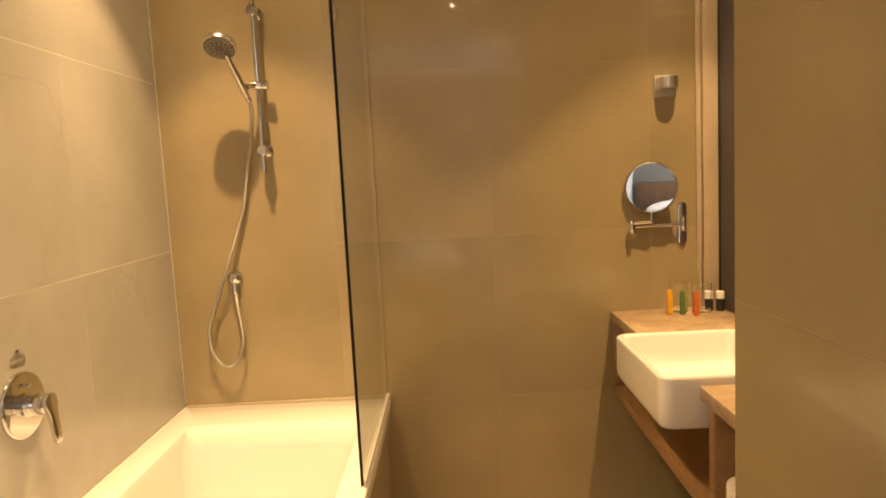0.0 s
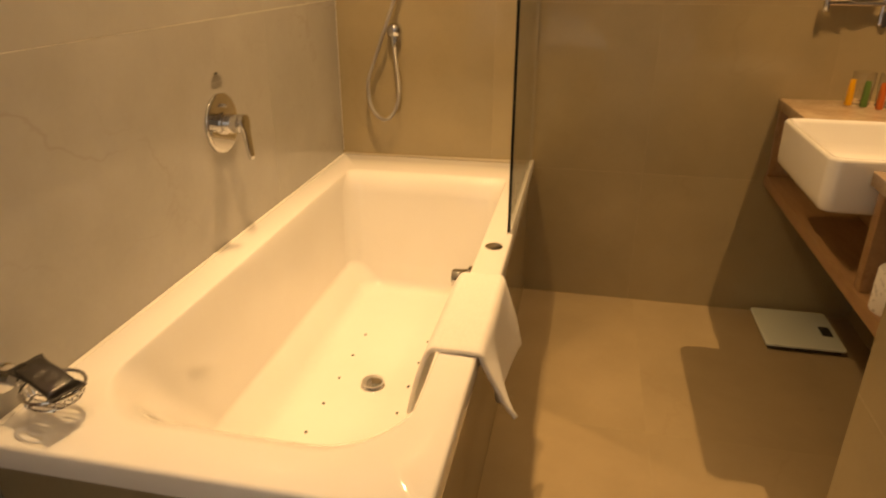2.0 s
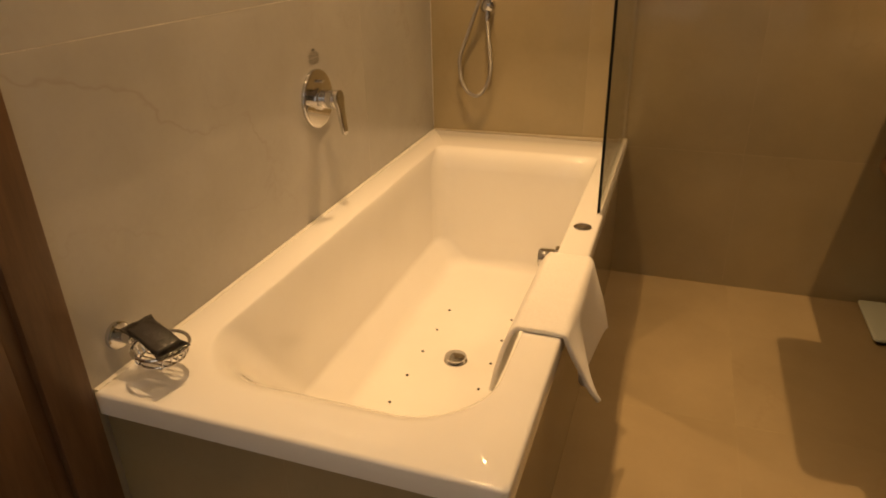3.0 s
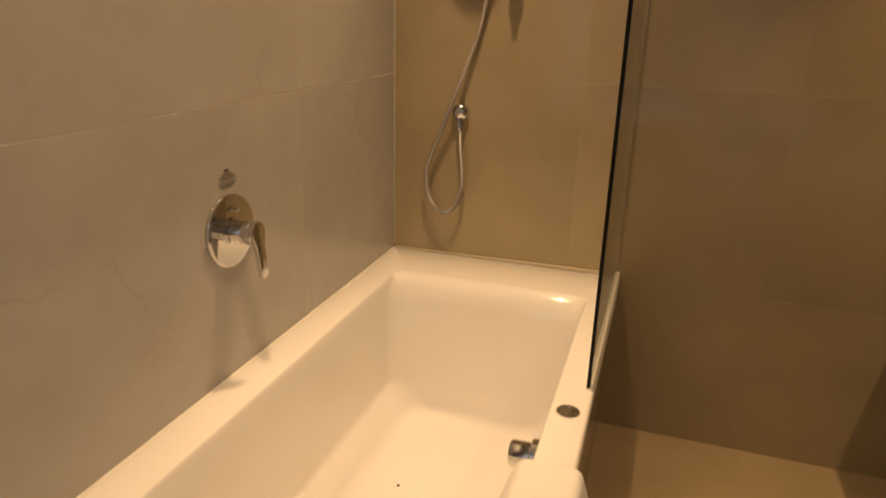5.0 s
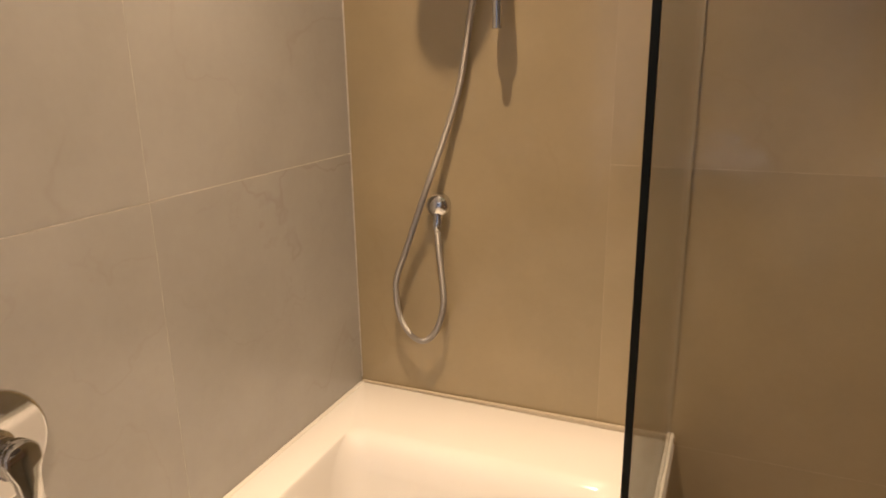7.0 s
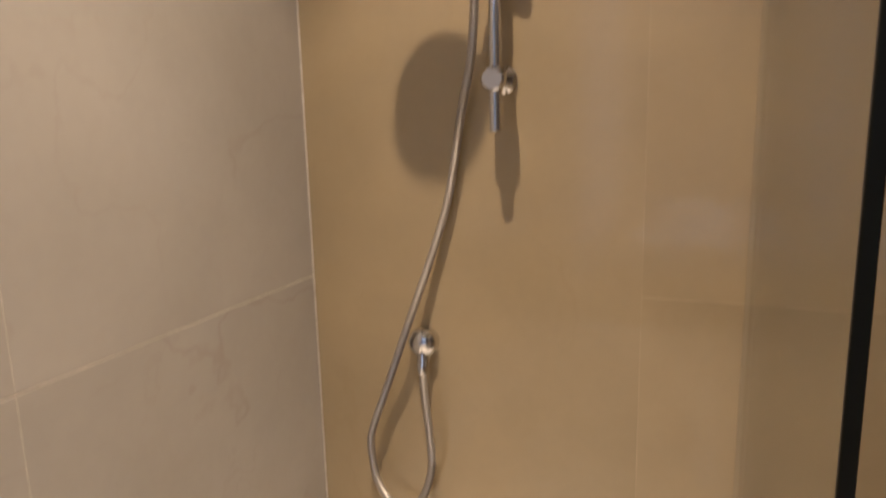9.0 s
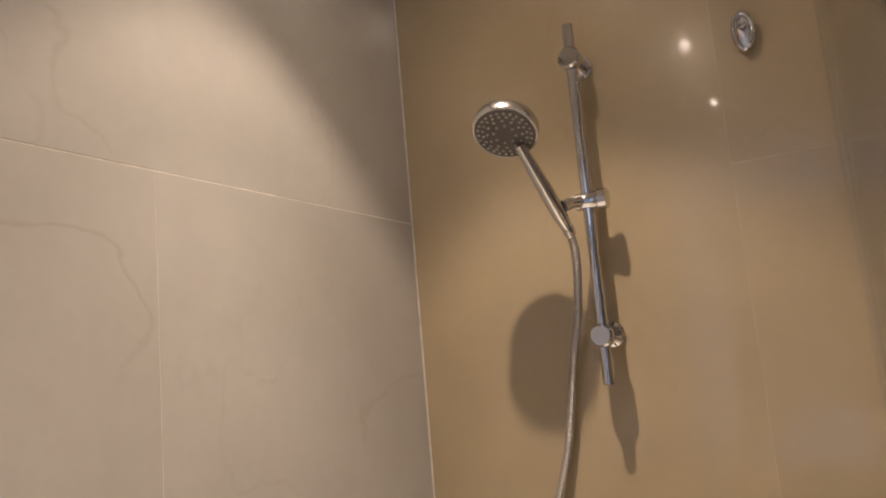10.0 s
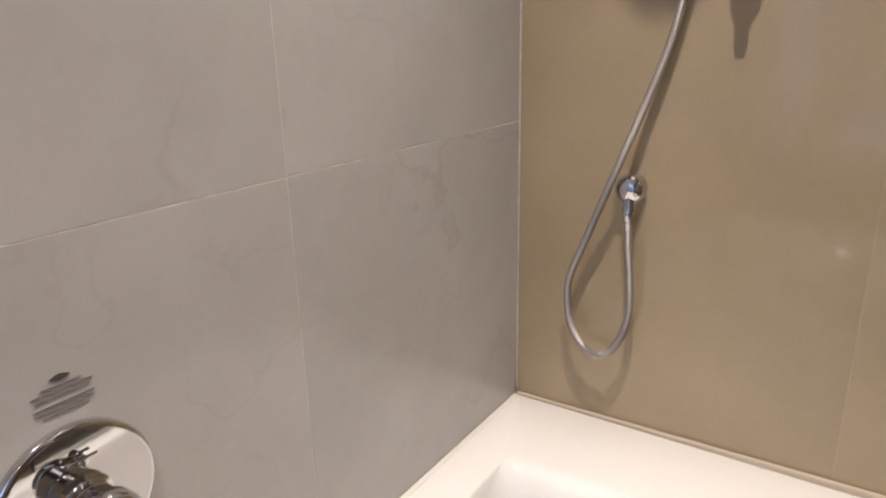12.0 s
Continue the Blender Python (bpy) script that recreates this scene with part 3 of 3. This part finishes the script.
part("diverter_pin", tube([(0.0185, MY - 0.009, MZ + 0.047), (0.0185, MY + 0.019, MZ + 0.047)], 0.0018, 10), M_CHROME, mixer)

# printed notice above the mixer: a small emblem and six lines
notice = thing("printed_notice", "small dark printed notice on the tile above the mixer", "notice", (0, MY + 0.006, 0.985))
NY = MY + 0.008
part("emblem", ring_loft([[Vector((x, NY + 0.010 * math.cos(a) * (1 - 0.55 * abs(math.sin(a))), 1.0045 + 0.0034 * math.sin(a))) for a in [2 * math.pi * i / 16 for i in range(16)]] for x in (0.0004, 0.0009)]), M_INK, notice)
for z, half in ((0.9970, 0.019), (0.9920, 0.029), (0.9870, 0.026), (0.9790, 0.029), (0.9740, 0.0275), (0.9690, 0.022)):
    words = bmesh.new()
    y = -half
    while y < half:
        w = random.uniform(0.006, 0.014)
        box((0.0004, NY + y, z - 0.0004), (0.0009, NY + min(y + w, half), z + 0.0004), bm=words)
        y += w + 0.0006
    part("printed_line", words, M_INK, notice)

# ---- soap basket ----
SX, SY, SZ0 = 0.102, -1.744, 0.612
basket = thing("soap_basket", "chrome wire soap basket on the tiled wall", "soap dish", (0, SY, SZ0))
part("wall_plate", turned((0.0005, SY, SZ0 + 0.004), (1, 0, 0), [(0, 0.027), (0.008, 0.027), (0.011, 0.024), (0.011, 0.012), (0.04, 0.012)], 28), M_CHROME, basket)
def ring(cx, cy, z, r, wire):
    pts = [Vector((cx + r * math.cos(a), cy + r * math.sin(a), z)) for a in [2 * math.pi * i / 36 for i in range(37)]]
    return tube(pts, wire, 8)
part("upper_ring", ring(SX, SY, SZ0, 0.050, 0.0036), M_CHROME, basket)
part("lower_ring", ring(SX, SY, SZ0 - 0.022, 0.041, 0.0022), M_CHROME, basket)
for k in range(7):
    off = -0.036 + 0.012 * k
    w = math.sqrt(0.049 ** 2 - off ** 2)
    part("wire", tube(spline([(SX - w, SY + off, SZ0), (SX - w * 0.86, SY + off, SZ0 - 0.02), (SX - w * 0.6, SY + off, SZ0 - 0.024), (SX + w * 0.6, SY + off, SZ0 - 0.024), (SX + w * 0.86, SY + off, SZ0 - 0.02), (SX + w, SY + off, SZ0)], 4), 0.0017, 6), M_CHROME, basket)
# wrapped soap lying askew across the basket
soap = bmesh.new()
box((-0.043, -0.024, -0.007), (0.043, 0.024, 0.007), 0.0055, 3, soap)
for k in range(12):
    x0, x1 = -0.054 + 0.009 * k, -0.054 + 0.009 * (k + 1)
    box((x0, -0.0265, -0.0009), (x1, 0.0265, 0.0009), bm=soap)
bmesh.ops.remove_doubles(soap, verts=soap.verts[:], dist=0.0001)
for v in soap.verts:
    if abs(v.co.x) > 0.044:
        v.co.z += 0.004 * math.sin(260 * v.co.y + 60 * v.co.x) * (abs(v.co.x) - 0.044) / 0.01
for v in soap.verts:
    v.co.y *= 0.80 + 0.30 * (v.co.x / 0.054) ** 2
bmesh.ops.subdivide_edges(soap, edges=[e for e in soap.edges if e.calc_length() > 0.012], cuts=4, use_grid_fill=True)
for v in soap.verts:
    v.co.z += 0.0035 * noise.noise(v.co * 70) + 0.0015 * noise.noise(v.co * 190)
bmesh.ops.transform(soap, matrix=pose(0.097, SY - 0.005, 0.633, 4, 10, -18) @ Matrix.Scale(1.12, 4), verts=soap.verts[:])
solo("wrapped_soap", soap, M_POUCH, "soap bar in a shiny black wrapper on the basket", "soap")

# ---- bath mat hung over the rim ----
def mat_mesh():
    """A thick cloth over the rim: one line across, swept along the rim, with the outer flap standing away at its corners."""
    y0, y1, n = -1.402, -1.045, 26
    loops = []
    for i in range(n + 1):
        u = i / n
        y = y0 + (y1 - y0) * u
        flare = abs(2 * u - 1) ** 1.6
        flare_n = max(0.0, 1 - 2 * u) ** 1.3
        drop_out = 0.142 + 0.045 * math.sin(math.pi * min(u * 1.05, 1)) ** 0.8 + 0.04 * u
        out = 0.014 + 0.034 * flare + 0.026 * flare_n
        yn = y + 0.02 * math.sin(9 * u)
        line = [(0.640, RIM - 0.165 - 0.008 * math.sin(5 * u)), (0.653, RIM - 0.10), (0.671, RIM - 0.035), (0.687, RIM - 0.003), (0.700, RIM + 0.0015), (0.735, RIM + 0.0015),
                (0.770, RIM + 0.0015), (0.7825, RIM - 0.001), (0.789, RIM - 0.02), (0.788 + out * 0.3, RIM - 0.06), (0.788 + out * 0.65, RIM - 0.11), (0.788 + out, RIM - drop_out)]
        line = spline([(x, yn, z) for x, z in line], 3)
        loops.append(line)
    bm = bmesh.new()
    rows = [[bm.verts.new(p + Vector((0, 0, 0.0016 * noise.noise(p * 45) + 0.001 * noise.noise(p * 140)))) for p in line] for line in loops]
    for a, b in zip(rows, rows[1:]):
        for k in range(len(a) - 1):
            bm.faces.new((a[k], a[k + 1], b[k + 1], b[k]))
    bmesh.ops.recalc_face_normals(bm, faces=bm.faces[:])
    if sum(f.normal.z for f in bm.faces) < 0:
        bmesh.ops.reverse_faces(bm, faces=bm.faces[:])
    bmesh.ops.solidify(bm, geom=bm.faces[:], thickness=-0.011)
    hard = [e for e in bm.edges if len(e.link_faces) == 2 and e.calc_face_angle(0) > radians(55)]
    bmesh.ops.bevel(bm, geom=hard, offset=0.0032, segments=2, profile=0.5, affect="EDGES", clamp_overlap=True)
    return bm


bath_mat = solo("bath_mat", mat_mesh(), M_TOWEL, "white terry bath mat draped over the bathtub rim", "bath mat", angle=60)

# ---- vanity ----
CZ, CT, CX = 0.835, 0.034, 1.614
BX0, BY0, BY1, BZ0, BZ1 = 1.522, -0.882, -0.428, 0.722, 0.857
CUT0, CUT1 = BY0 - 0.004, BY1 + 0.004
top = bmesh.new()
ring_pts = [(CX, -0.002), (RIGHT - 0.004, -0.002), (RIGHT - 0.004, PART_Y + 0.002), (CX, PART_Y + 0.002), (CX, CUT0), (RIGHT - 0.12, CUT0), (RIGHT - 0.12, CUT1), (CX, CUT1)]
ring_loft([[Vector((x, y, z)) for x, y in ring_pts] for z in (CZ - CT, CZ)], bm=top)
bmesh.ops.bevel(top, geom=top.edges[:], offset=0.002, segments=2, profile=0.5, affect="EDGES")
solo("vanity_worktop", top, M_STONE, "beige stone worktop around the white basin", "worktop")
SHZ = 0.557
vanity = thing("vanity_unit", "open light oak vanity shelf below the worktop", "vanity", (1.82, -0.68, SHZ))
part("shelf", box((CX + 0.002, PART_Y + 0.002, SHZ - 0.036), (RIGHT - 0.002, -0.002, SHZ), 0.0015), M_OAK, vanity)
part("divider", box((CX + 0.008, -0.955, SHZ + 0.0005), (RIGHT - 0.002, -0.921, CZ - CT - 0.001), 0.0015), M_OAK, vanity)
part("end_board", box((CX + 0.008, -0.022, SHZ + 0.0005), (RIGHT - 0.002, -0.003, CZ - CT - 0.001), 0.0015), M_OAK, vanity)
part("back_board", box((1.80, -0.920, SHZ + 0.0005), (1.818, -0.023, BZ0 - 0.003)), M_OAK, vanity)

basin = thing("washbasin", "square white ceramic washbasin projecting from the worktop", "washbasin", (1.71, -0.655, BZ0))
bm = bmesh.new()
BXR = RIGHT - 0.124
outs = [rounded_rect(BX0 + i, BXR - i, BY0 + i, BY1 - i, (0.02, 0.02, 0.032, 0.032), z, 7) for i, z in ((0.014, BZ0), (0.006, BZ0 + 0.003), (0.002, BZ0 + 0.012), (0, BZ0 + 0.03), (0, BZ1 - 0.008), (0.0025, BZ1 - 0.002), (0.007, BZ1))]
ins = [rounded_rect(BX0 + i, BXR - i * 0.9, BY0 + i, BY1 - i, (0.022, 0.022, 0.026, 0.026), z, 7) for i, z in ((0.013, BZ1), (0.017, BZ1 - 0.003), (0.020, BZ1 - 0.012), (0.030, BZ1 - 0.06), (0.038, BZ1 - 0.085), (0.052, BZ1 - 0.097), (0.08, BZ1 - 0.102))]
ring_loft(outs + ins, bm=bm)
part("bowl", bm, M_ENAMEL, basin, angle=50)
part("waste", turned((1.71, -0.655, BZ1 - 0.102), (0, 0, 1), [(0, 0.03), (0.003, 0.03), (0.004, 0.026), (0.008, 0.02), (0.009, 0.003)], 24), M_CHROME, basin)


def paper_roll(at, tilt):
    roll = thing("toilet_roll", "white quilted toilet paper roll on the oak shelf", "toilet roll", at)
    x, y, z = at
    bm = bmesh.new()
    loops = []
    for d, r in ((0, 0.046), (0.001, 0.0525), (0.004, 0.054), (0.05, 0.0545), (0.096, 0.054), (0.099, 0.0525), (0.1, 0.046), (0.1, 0.021), (0.001, 0.021)):
        loops.append([Vector((x + r * math.cos(a), y + r * math.sin(a), z + d)) for a in [2 * math.pi * i / 32 for i in range(32)]])
    ring_loft(loops + [loops[0]], cap_start=False, cap_end=False, bm=bm)
    bmesh.ops.remove_doubles(bm, verts=bm.verts[:], dist=0.0002)
    part("paper", bm, M_PAPER, roll)
    return roll


paper_roll((1.670, -1.045, SHZ + 0.001), 0)

# toiletries on the worktop
def vial(x, y, gel, words, height=0.085):
    v = thing("toiletry_bottle", words, "toiletry", (x, y, CZ), "toiletry bottles on the worktop")
    z = CZ + 0.0005
    part("gel_tube", ring_loft([rounded_rect(x - a, x + a, y - b, y + b, (0.004,) * 4, z + d, 4) for d, a, b in ((0, 0.006, 0.006), (0.002, 0.0095, 0.0095), (0.05, 0.009, 0.009), (height - 0.004, 0.0085, 0.006), (height, 0.0075, 0.004))]), gel, v)
    return v


vial(1.805, -0.087, M_YELLOW, "small amber shower gel bottle on the worktop")
vial(1.842, -0.114, M_GREEN, "small green shampoo bottle on the worktop")
vial(1.880, -0.141, M_RED, "small orange-red lotion bottle on the worktop")
for gx, gy in ((1.846, -0.060), (1.918, -0.088)):
    z = CZ + 0.0005
    g = turned((gx, gy, z), (0, 0, 1), [(0, 0.030), (0.002, 0.032), (0.09, 0.034), (0.105, 0.034), (0.1055, 0.0325), (0.09, 0.0322), (0.012, 0.0300), (0.010, 0.002)], 32)
    gl = solo("drinking_glass", g, M_VIAL, "clear drinking glass upright on the worktop", "glass")
    gl["group"] = "drinking glasses"
    gl.visible_shadow = False
for x, y in ((1.953, -0.066), (1.990, -0.075)):
    p = thing("capped_bottle", "small black bottle with a white cap on the worktop", "bottle", (x, y, CZ), "capped bottles on the worktop")
    z = CZ + 0.0005
    part("body", turned((x, y, z), (0, 0, 1), [(0, 0.013), (0.001, 0.0145), (0.042, 0.0145), (0.044, 0.012)], 24), M_BLACK, p)
    part("cap", turned((x, y, z + 0.0445), (0, 0, 1), [(0, 0.0145), (0.024, 0.0145), (0.026, 0.012), (0.0262, 0.002)], 24), M_WHITE, p, "white cap")

# magnifying mirror on its folding arm
PXM, PZM = 1.881, 1.151
mag = thing("magnifying_mirror", "round chrome magnifying mirror on a folding arm", "mirror", (PXM, 0, PZM))
pl = []
for s, y in ((1, -0.0005), (1, -0.007), (0.7, -0.010)):
    pl.append([Vector((PXM + s * p.x, y, PZM + (p.y if abs(p.y) < 0.01 else p.y * (0.96 + 0.04 * s)))) for p in rounded_rect(-0.016, 0.016, -0.077, 0.077, (0.0155,) * 4, 0, 8)])
part("wall_plate", ring_loft(pl), M_CHROME, mag)
part("hinge", turned((PXM, -0.021, PZM - 0.028), (0, 0, 1), [(0, 0.009), (0.002, 0.0105), (0.05, 0.0105), (0.052, 0.009)], 20), M_CHROME, mag)
part("rear_arm", tube([(PXM, -0.023, PZM - 0.003), (PXM - 0.182, -0.026, PZM - 0.003)], 0.0066, 12), M_CHROME, mag)
part("elbow", turned((PXM - 0.188, -0.028, PZM - 0.028), (0, 0, 1), [(0, 0.009), (0.002, 0.0105), (0.045, 0.0105), (0.047, 0.009)], 20), M_CHROME, mag)
part("front_arm", tube([(PXM - 0.184, -0.034, PZM + 0.009), (PXM - 0.122, -0.041, PZM + 0.012)], 0.0065, 12), M_CHROME, mag)
part("post", tube([(PXM - 0.121, -0.041, PZM + 0.006), (PXM - 0.121, -0.041, PZM + 0.05)], 0.006, 12), M_CHROME, mag)
mc = Vector((1.759, -0.043, 1.287))
mn = Vector((-0.30, -1.0, -0.028)).normalized()
part("rim", turned(mc - mn * 0.012, mn, [(0, 0.078), (0.004, 0.087), (0.010, 0.0925), (0.018, 0.0925), (0.022, 0.0895), (0.0205, 0.0855)], 56), M_CHROME, mag)
part("glass", turned(mc + mn * 0.0075, mn, [(0, 0.085), (0.0040, 0.085)] + [(0.0040 - 0.0002 * (1 - (x / 0.084) ** 2), x) for x in (0.084, 0.078, 0.07, 0.06, 0.05, 0.04, 0.03, 0.02, 0.01, 0.0015)], 56), M_MIRROR, mag, "round mirror glass")

# robe hook
hk = thing("robe_hook", "brushed steel robe hook on a square plate", "hook", (1.826, 0, 1.644))
part("plate", box((1.788, -0.007, 1.606), (1.864, -0.0005, 1.682), 0.0015), M_SATIN, hk)
tongue = [(1.826 + 0.033 * math.cos(radians(a)), -0.043 + 0.033 * math.sin(radians(a))) for a in range(180, 361, 12)]
tongue = [(1.793, -0.0075)] + tongue + [(1.859, -0.0075)]
part("knob", ring_loft([[Vector((1.826 + (x - 1.826) * k, y * k if y < -0.01 else y, z)) for x, y in tongue] for k, z in ((0.94, 1.629), (1.0, 1.631), (1.0, 1.669), (0.94, 1.671))]), M_SATIN, hk, "rounded brushed steel tongue")

# trim strips and dark panel beside the basin
solo("trim_corner", box((1.934, -0.010, CZ + 0.001), (1.952, -0.0005, CEIL - 0.001), 0.002), M_TRIM, "narrow beige trim strip in the corner", "trim", "structure")
solo("trim_pilaster", box((1.954, -0.022, CZ + 0.001), (RIGHT - 0.001, -0.0005, CEIL - 0.001), 0.002), M_TRIM, "pale beige corner pilaster behind the worktop", "trim", "structure")
panel = thing("glass_panel", "dark grey glass panel on the wall above the worktop", "glass panel", (RIGHT, -0.7, CZ))
part("sheet", box((RIGHT - 0.011, PART_Y + 0.004, CZ + 0.003), (RIGHT - 0.001, -0.034, 2.3), 0.001), M_DARK_PANEL, panel)
part("edge_strip", box((RIGHT - 0.014, -0.033, CZ + 0.003), (RIGHT - 0.001, -0.023, 2.3), 0.001), M_BLACK, panel, "black edge strip")

# bathroom scale
sc = thing("bathroom_scale", "flat pale glass bathroom scale on the tiled floor", "bathroom scale", (1.79, -0.155, 0))
part("platform", ring_loft([rounded_rect(1.656 + i, 1.922 - i, -0.300 + i, -0.022 - i, (0.012,) * 4, z, 5) for i, z in ((0.001, 0.017), (0, 0.018), (0, 0.0245), (0.0012, 0.0257))]), M_SCALE, sc)
part("base", box((1.668, -0.29, 0.004), (1.91, -0.032, 0.0165), 0.004), M_BLACK, sc)
for fx in (1.69, 1.888):
    for fy in (-0.268, -0.055):
        part("foot", turned((fx, fy, 0.0), (0, 0, 1), [(0, 0.012), (0.0045, 0.012)], 16), M_BLACK, sc)
part("display", box((1.868, -0.205, 0.0258), (1.905, -0.135, 0.0266), 0.0003, 1), M_BLACK, sc, "dark display window")

# ---- entrance woodwork ----
frame_l = thing("door_frame", "dark wooden door frame beside the bathtub", "door frame", (0, -1.9, 0))
frame_l["kind"] = "structure"
part("jamb", box((-0.018, -1.925, 0), (0.022, -1.840, CEIL - 0.002), 0.002), M_WALNUT, frame_l)
part("rebate", box((-0.018, -1.955, 0), (0.008, -1.9252, CEIL - 0.002), 0.001), M_WALNUT, frame_l)
wardrobe = thing("door_1", "dark walnut door panel standing in the entrance", "door", (0, -2.4, 0), kind="structure")
part("leaf", box((-0.018, -2.86, 0.004), (0.018, -1.958, 2.2), 0.002), M_WALNUT, wardrobe)
solo("wall_strip", box((-0.019, -1.8395, 0), (-0.002, -1.8302, CEIL - 0.001)), M_GROUT_BEIGE, "narrow beige strip between tiles and door frame", "wall", "structure")

# ---- the room behind: added window out of view, headboard, bed ----
window = thing("unseen_window_1", "unseen added window with a white frame in the plaster wall", "window", (ROOM_X + 0.08, (WIN_Y0 + WIN_Y1) / 2, WIN_Z0), kind="structure")
for lo, hi in (((WIN_Y0, WIN_Z0), (WIN_Y0 + 0.04, WIN_Z1)), ((WIN_Y1 - 0.04, WIN_Z0), (WIN_Y1, WIN_Z1)),
               ((WIN_Y0 + 0.041, WIN_Z0), (WIN_Y1 - 0.041, WIN_Z0 + 0.04)), ((WIN_Y0 + 0.041, WIN_Z1 - 0.04), (WIN_Y1 - 0.041, WIN_Z1))):
    part("window_frame", box((ROOM_X + 0.07, lo[0], lo[1]), (ROOM_X + 0.13, hi[0], hi[1]), 0.003), M_WHITE, window)
glass = part("pane", box((ROOM_X + 0.097, WIN_Y0 + 0.041, WIN_Z0 + 0.041), (ROOM_X + 0.103, WIN_Y1 - 0.041, WIN_Z1 - 0.041)), M_GLASS, window)
glass.visible_shadow = False
solo("backdrop", box((ROOM_X + 1.15, WIN_Y0 - 1.5, -0.5), (ROOM_X + 1.2, WIN_Y1 + 1.5, 4.0)), M_SKY, "pale glowing sky backdrop outside the added window", "sky", "structure")
board = thing("headboard", "dark walnut headboard panel against the grey wall", "headboard", (0.65, BACK, 0))
for k in range(2):
    part("panel", box((0.03 + 0.547 * k, BACK + 0.001, 0.0), (0.573 + 0.547 * k, BACK + 0.05, 0.86), 0.004), M_WALNUT, board)
bed = thing("bed", "made bed with white linen against a dark headboard", "bed", (0.65, -4.35, 0))
part("base", box((0.20, BACK + 0.055, 0.06), (1.10, -3.62, 0.36), 0.01), M_WALNUT, bed)
for fx in (0.24, 1.02):
    for fy in (BACK + 0.1, -3.72):
        part("foot", box((fx, fy, 0), (fx + 0.05, fy + 0.05, 0.0595), 0.004), M_WALNUT, bed)
part("mattress", box((0.205, BACK + 0.06, 0.361), (1.095, -3.63, 0.54), 0.03, 3), M_TOWEL, bed)
duvet = bmesh.new()
bmesh.ops.create_grid(duvet, x_segments=24, y_segments=36, size=0.5)
for v in duvet.verts:
    x, y = v.co.x * 0.93, v.co.y * 1.32
    edge_drop = max(0.0, abs(v.co.x) - 0.46) * 3.2
    v.co = Vector((0.65 + x, -4.26 + y, 0.575 - edge_drop + 0.012 * noise.noise(Vector((x * 5, y * 5, 0)))))
bmesh.ops.solidify(duvet, geom=duvet.faces[:], thickness=0.03)
part("duvet", duvet, M_TOWEL, bed, "white rumpled duvet", angle=60)
pillow = bmesh.new()
bmesh.ops.create_uvsphere(pillow, u_segments=28, v_segments=14, radius=1.0)
for v in pillow.verts:
    c = v.co.copy()
    for n, k in ((0, 0.33), (1, 0.2)):
        v.co[n] = math.copysign(abs(c[n]) ** 0.55, c[n]) * k
    v.co.z = c.z * 0.085
bmesh.ops.translate(pillow, vec=(0.55, -5.08, 0.635), verts=pillow.verts[:])
solo("pillow", pillow, M_TOWEL, "plump white pillow against the dark headboard", "pillow", angle=80)

# ---- downlights ----
for lx, ly, watts, spread in LAMPS:
    dl = thing("downlight", "round recessed warm white ceiling downlight", "downlight", (lx, ly, CEIL), "ceiling downlights")
    part("trim_ring", turned((lx, ly, CEIL - 0.0005), (0, 0, -1), [(0, 0.052), (0.004, 0.050), (0.005, 0.030), (0.001, 0.0145)], 32), M_SATIN, dl)
    part("lens", turned((lx, ly, CEIL - 0.0016), (0, 0, -1), [(0, 0.014), (0.0015, 0.0125)], 28), M_LAMP, dl)

# ---- tiles, piece by piece ----
tile_field(wall_left, 0, 0.0, [0.0, -0.611, -1.828], JOINT_Z[:4], M_TILE_GREY, 1)
tile_field(wall_left, 0, 0.0, [0.0, -1.22, -1.828], JOINT_Z[3:], M_TILE_GREY, 1)
tile_field(wall_back, 1, 0.0, [0.0, 0.611], [0.0, 0.533, CEIL], M_TILE_BEIGE, -1)
tile_field(wall_back, 1, 0.0, [0.611, 1.19, 1.769, RIGHT], JOINT_Z, M_TILE_BEIGE, -1)
tile_field(wall_right, 0, RIGHT, [0.0, -0.605, -1.21, PART_Y], JOINT_Z, M_TILE_BEIGE, -1)
tile_field(wall_partition, 0, PART_X, [PART_Y, -1.955, -2.555, PART_END], JOINT_Z, M_TILE_BEIGE, -1)
tile_field(wall_partition, 1, PART_Y, [PART_X + TILE_T, RIGHT], JOINT_Z, M_TILE_BEIGE, 1)
tile_field(floor, 2, 0.0, [0.0, 0.61, 1.21, 1.81, 2.41, ROOM_X], [0.0, -0.86, -1.46, -2.06, -2.66, -3.26, -3.86, -4.46, -5.06, BACK], M_TILE_FLOOR, 1)
tile_field(tub, 0, PANEL_X, [-0.004, -0.611, -1.216, PANEL_Y + TILE_T], [0.0, RIM - 0.048], M_TILE_BEIGE, 1)
tile_field(tub, 1, PANEL_Y, [0.003, 0.382, PANEL_X], [0.0, RIM - 0.048], M_TILE_BEIGE, -1)
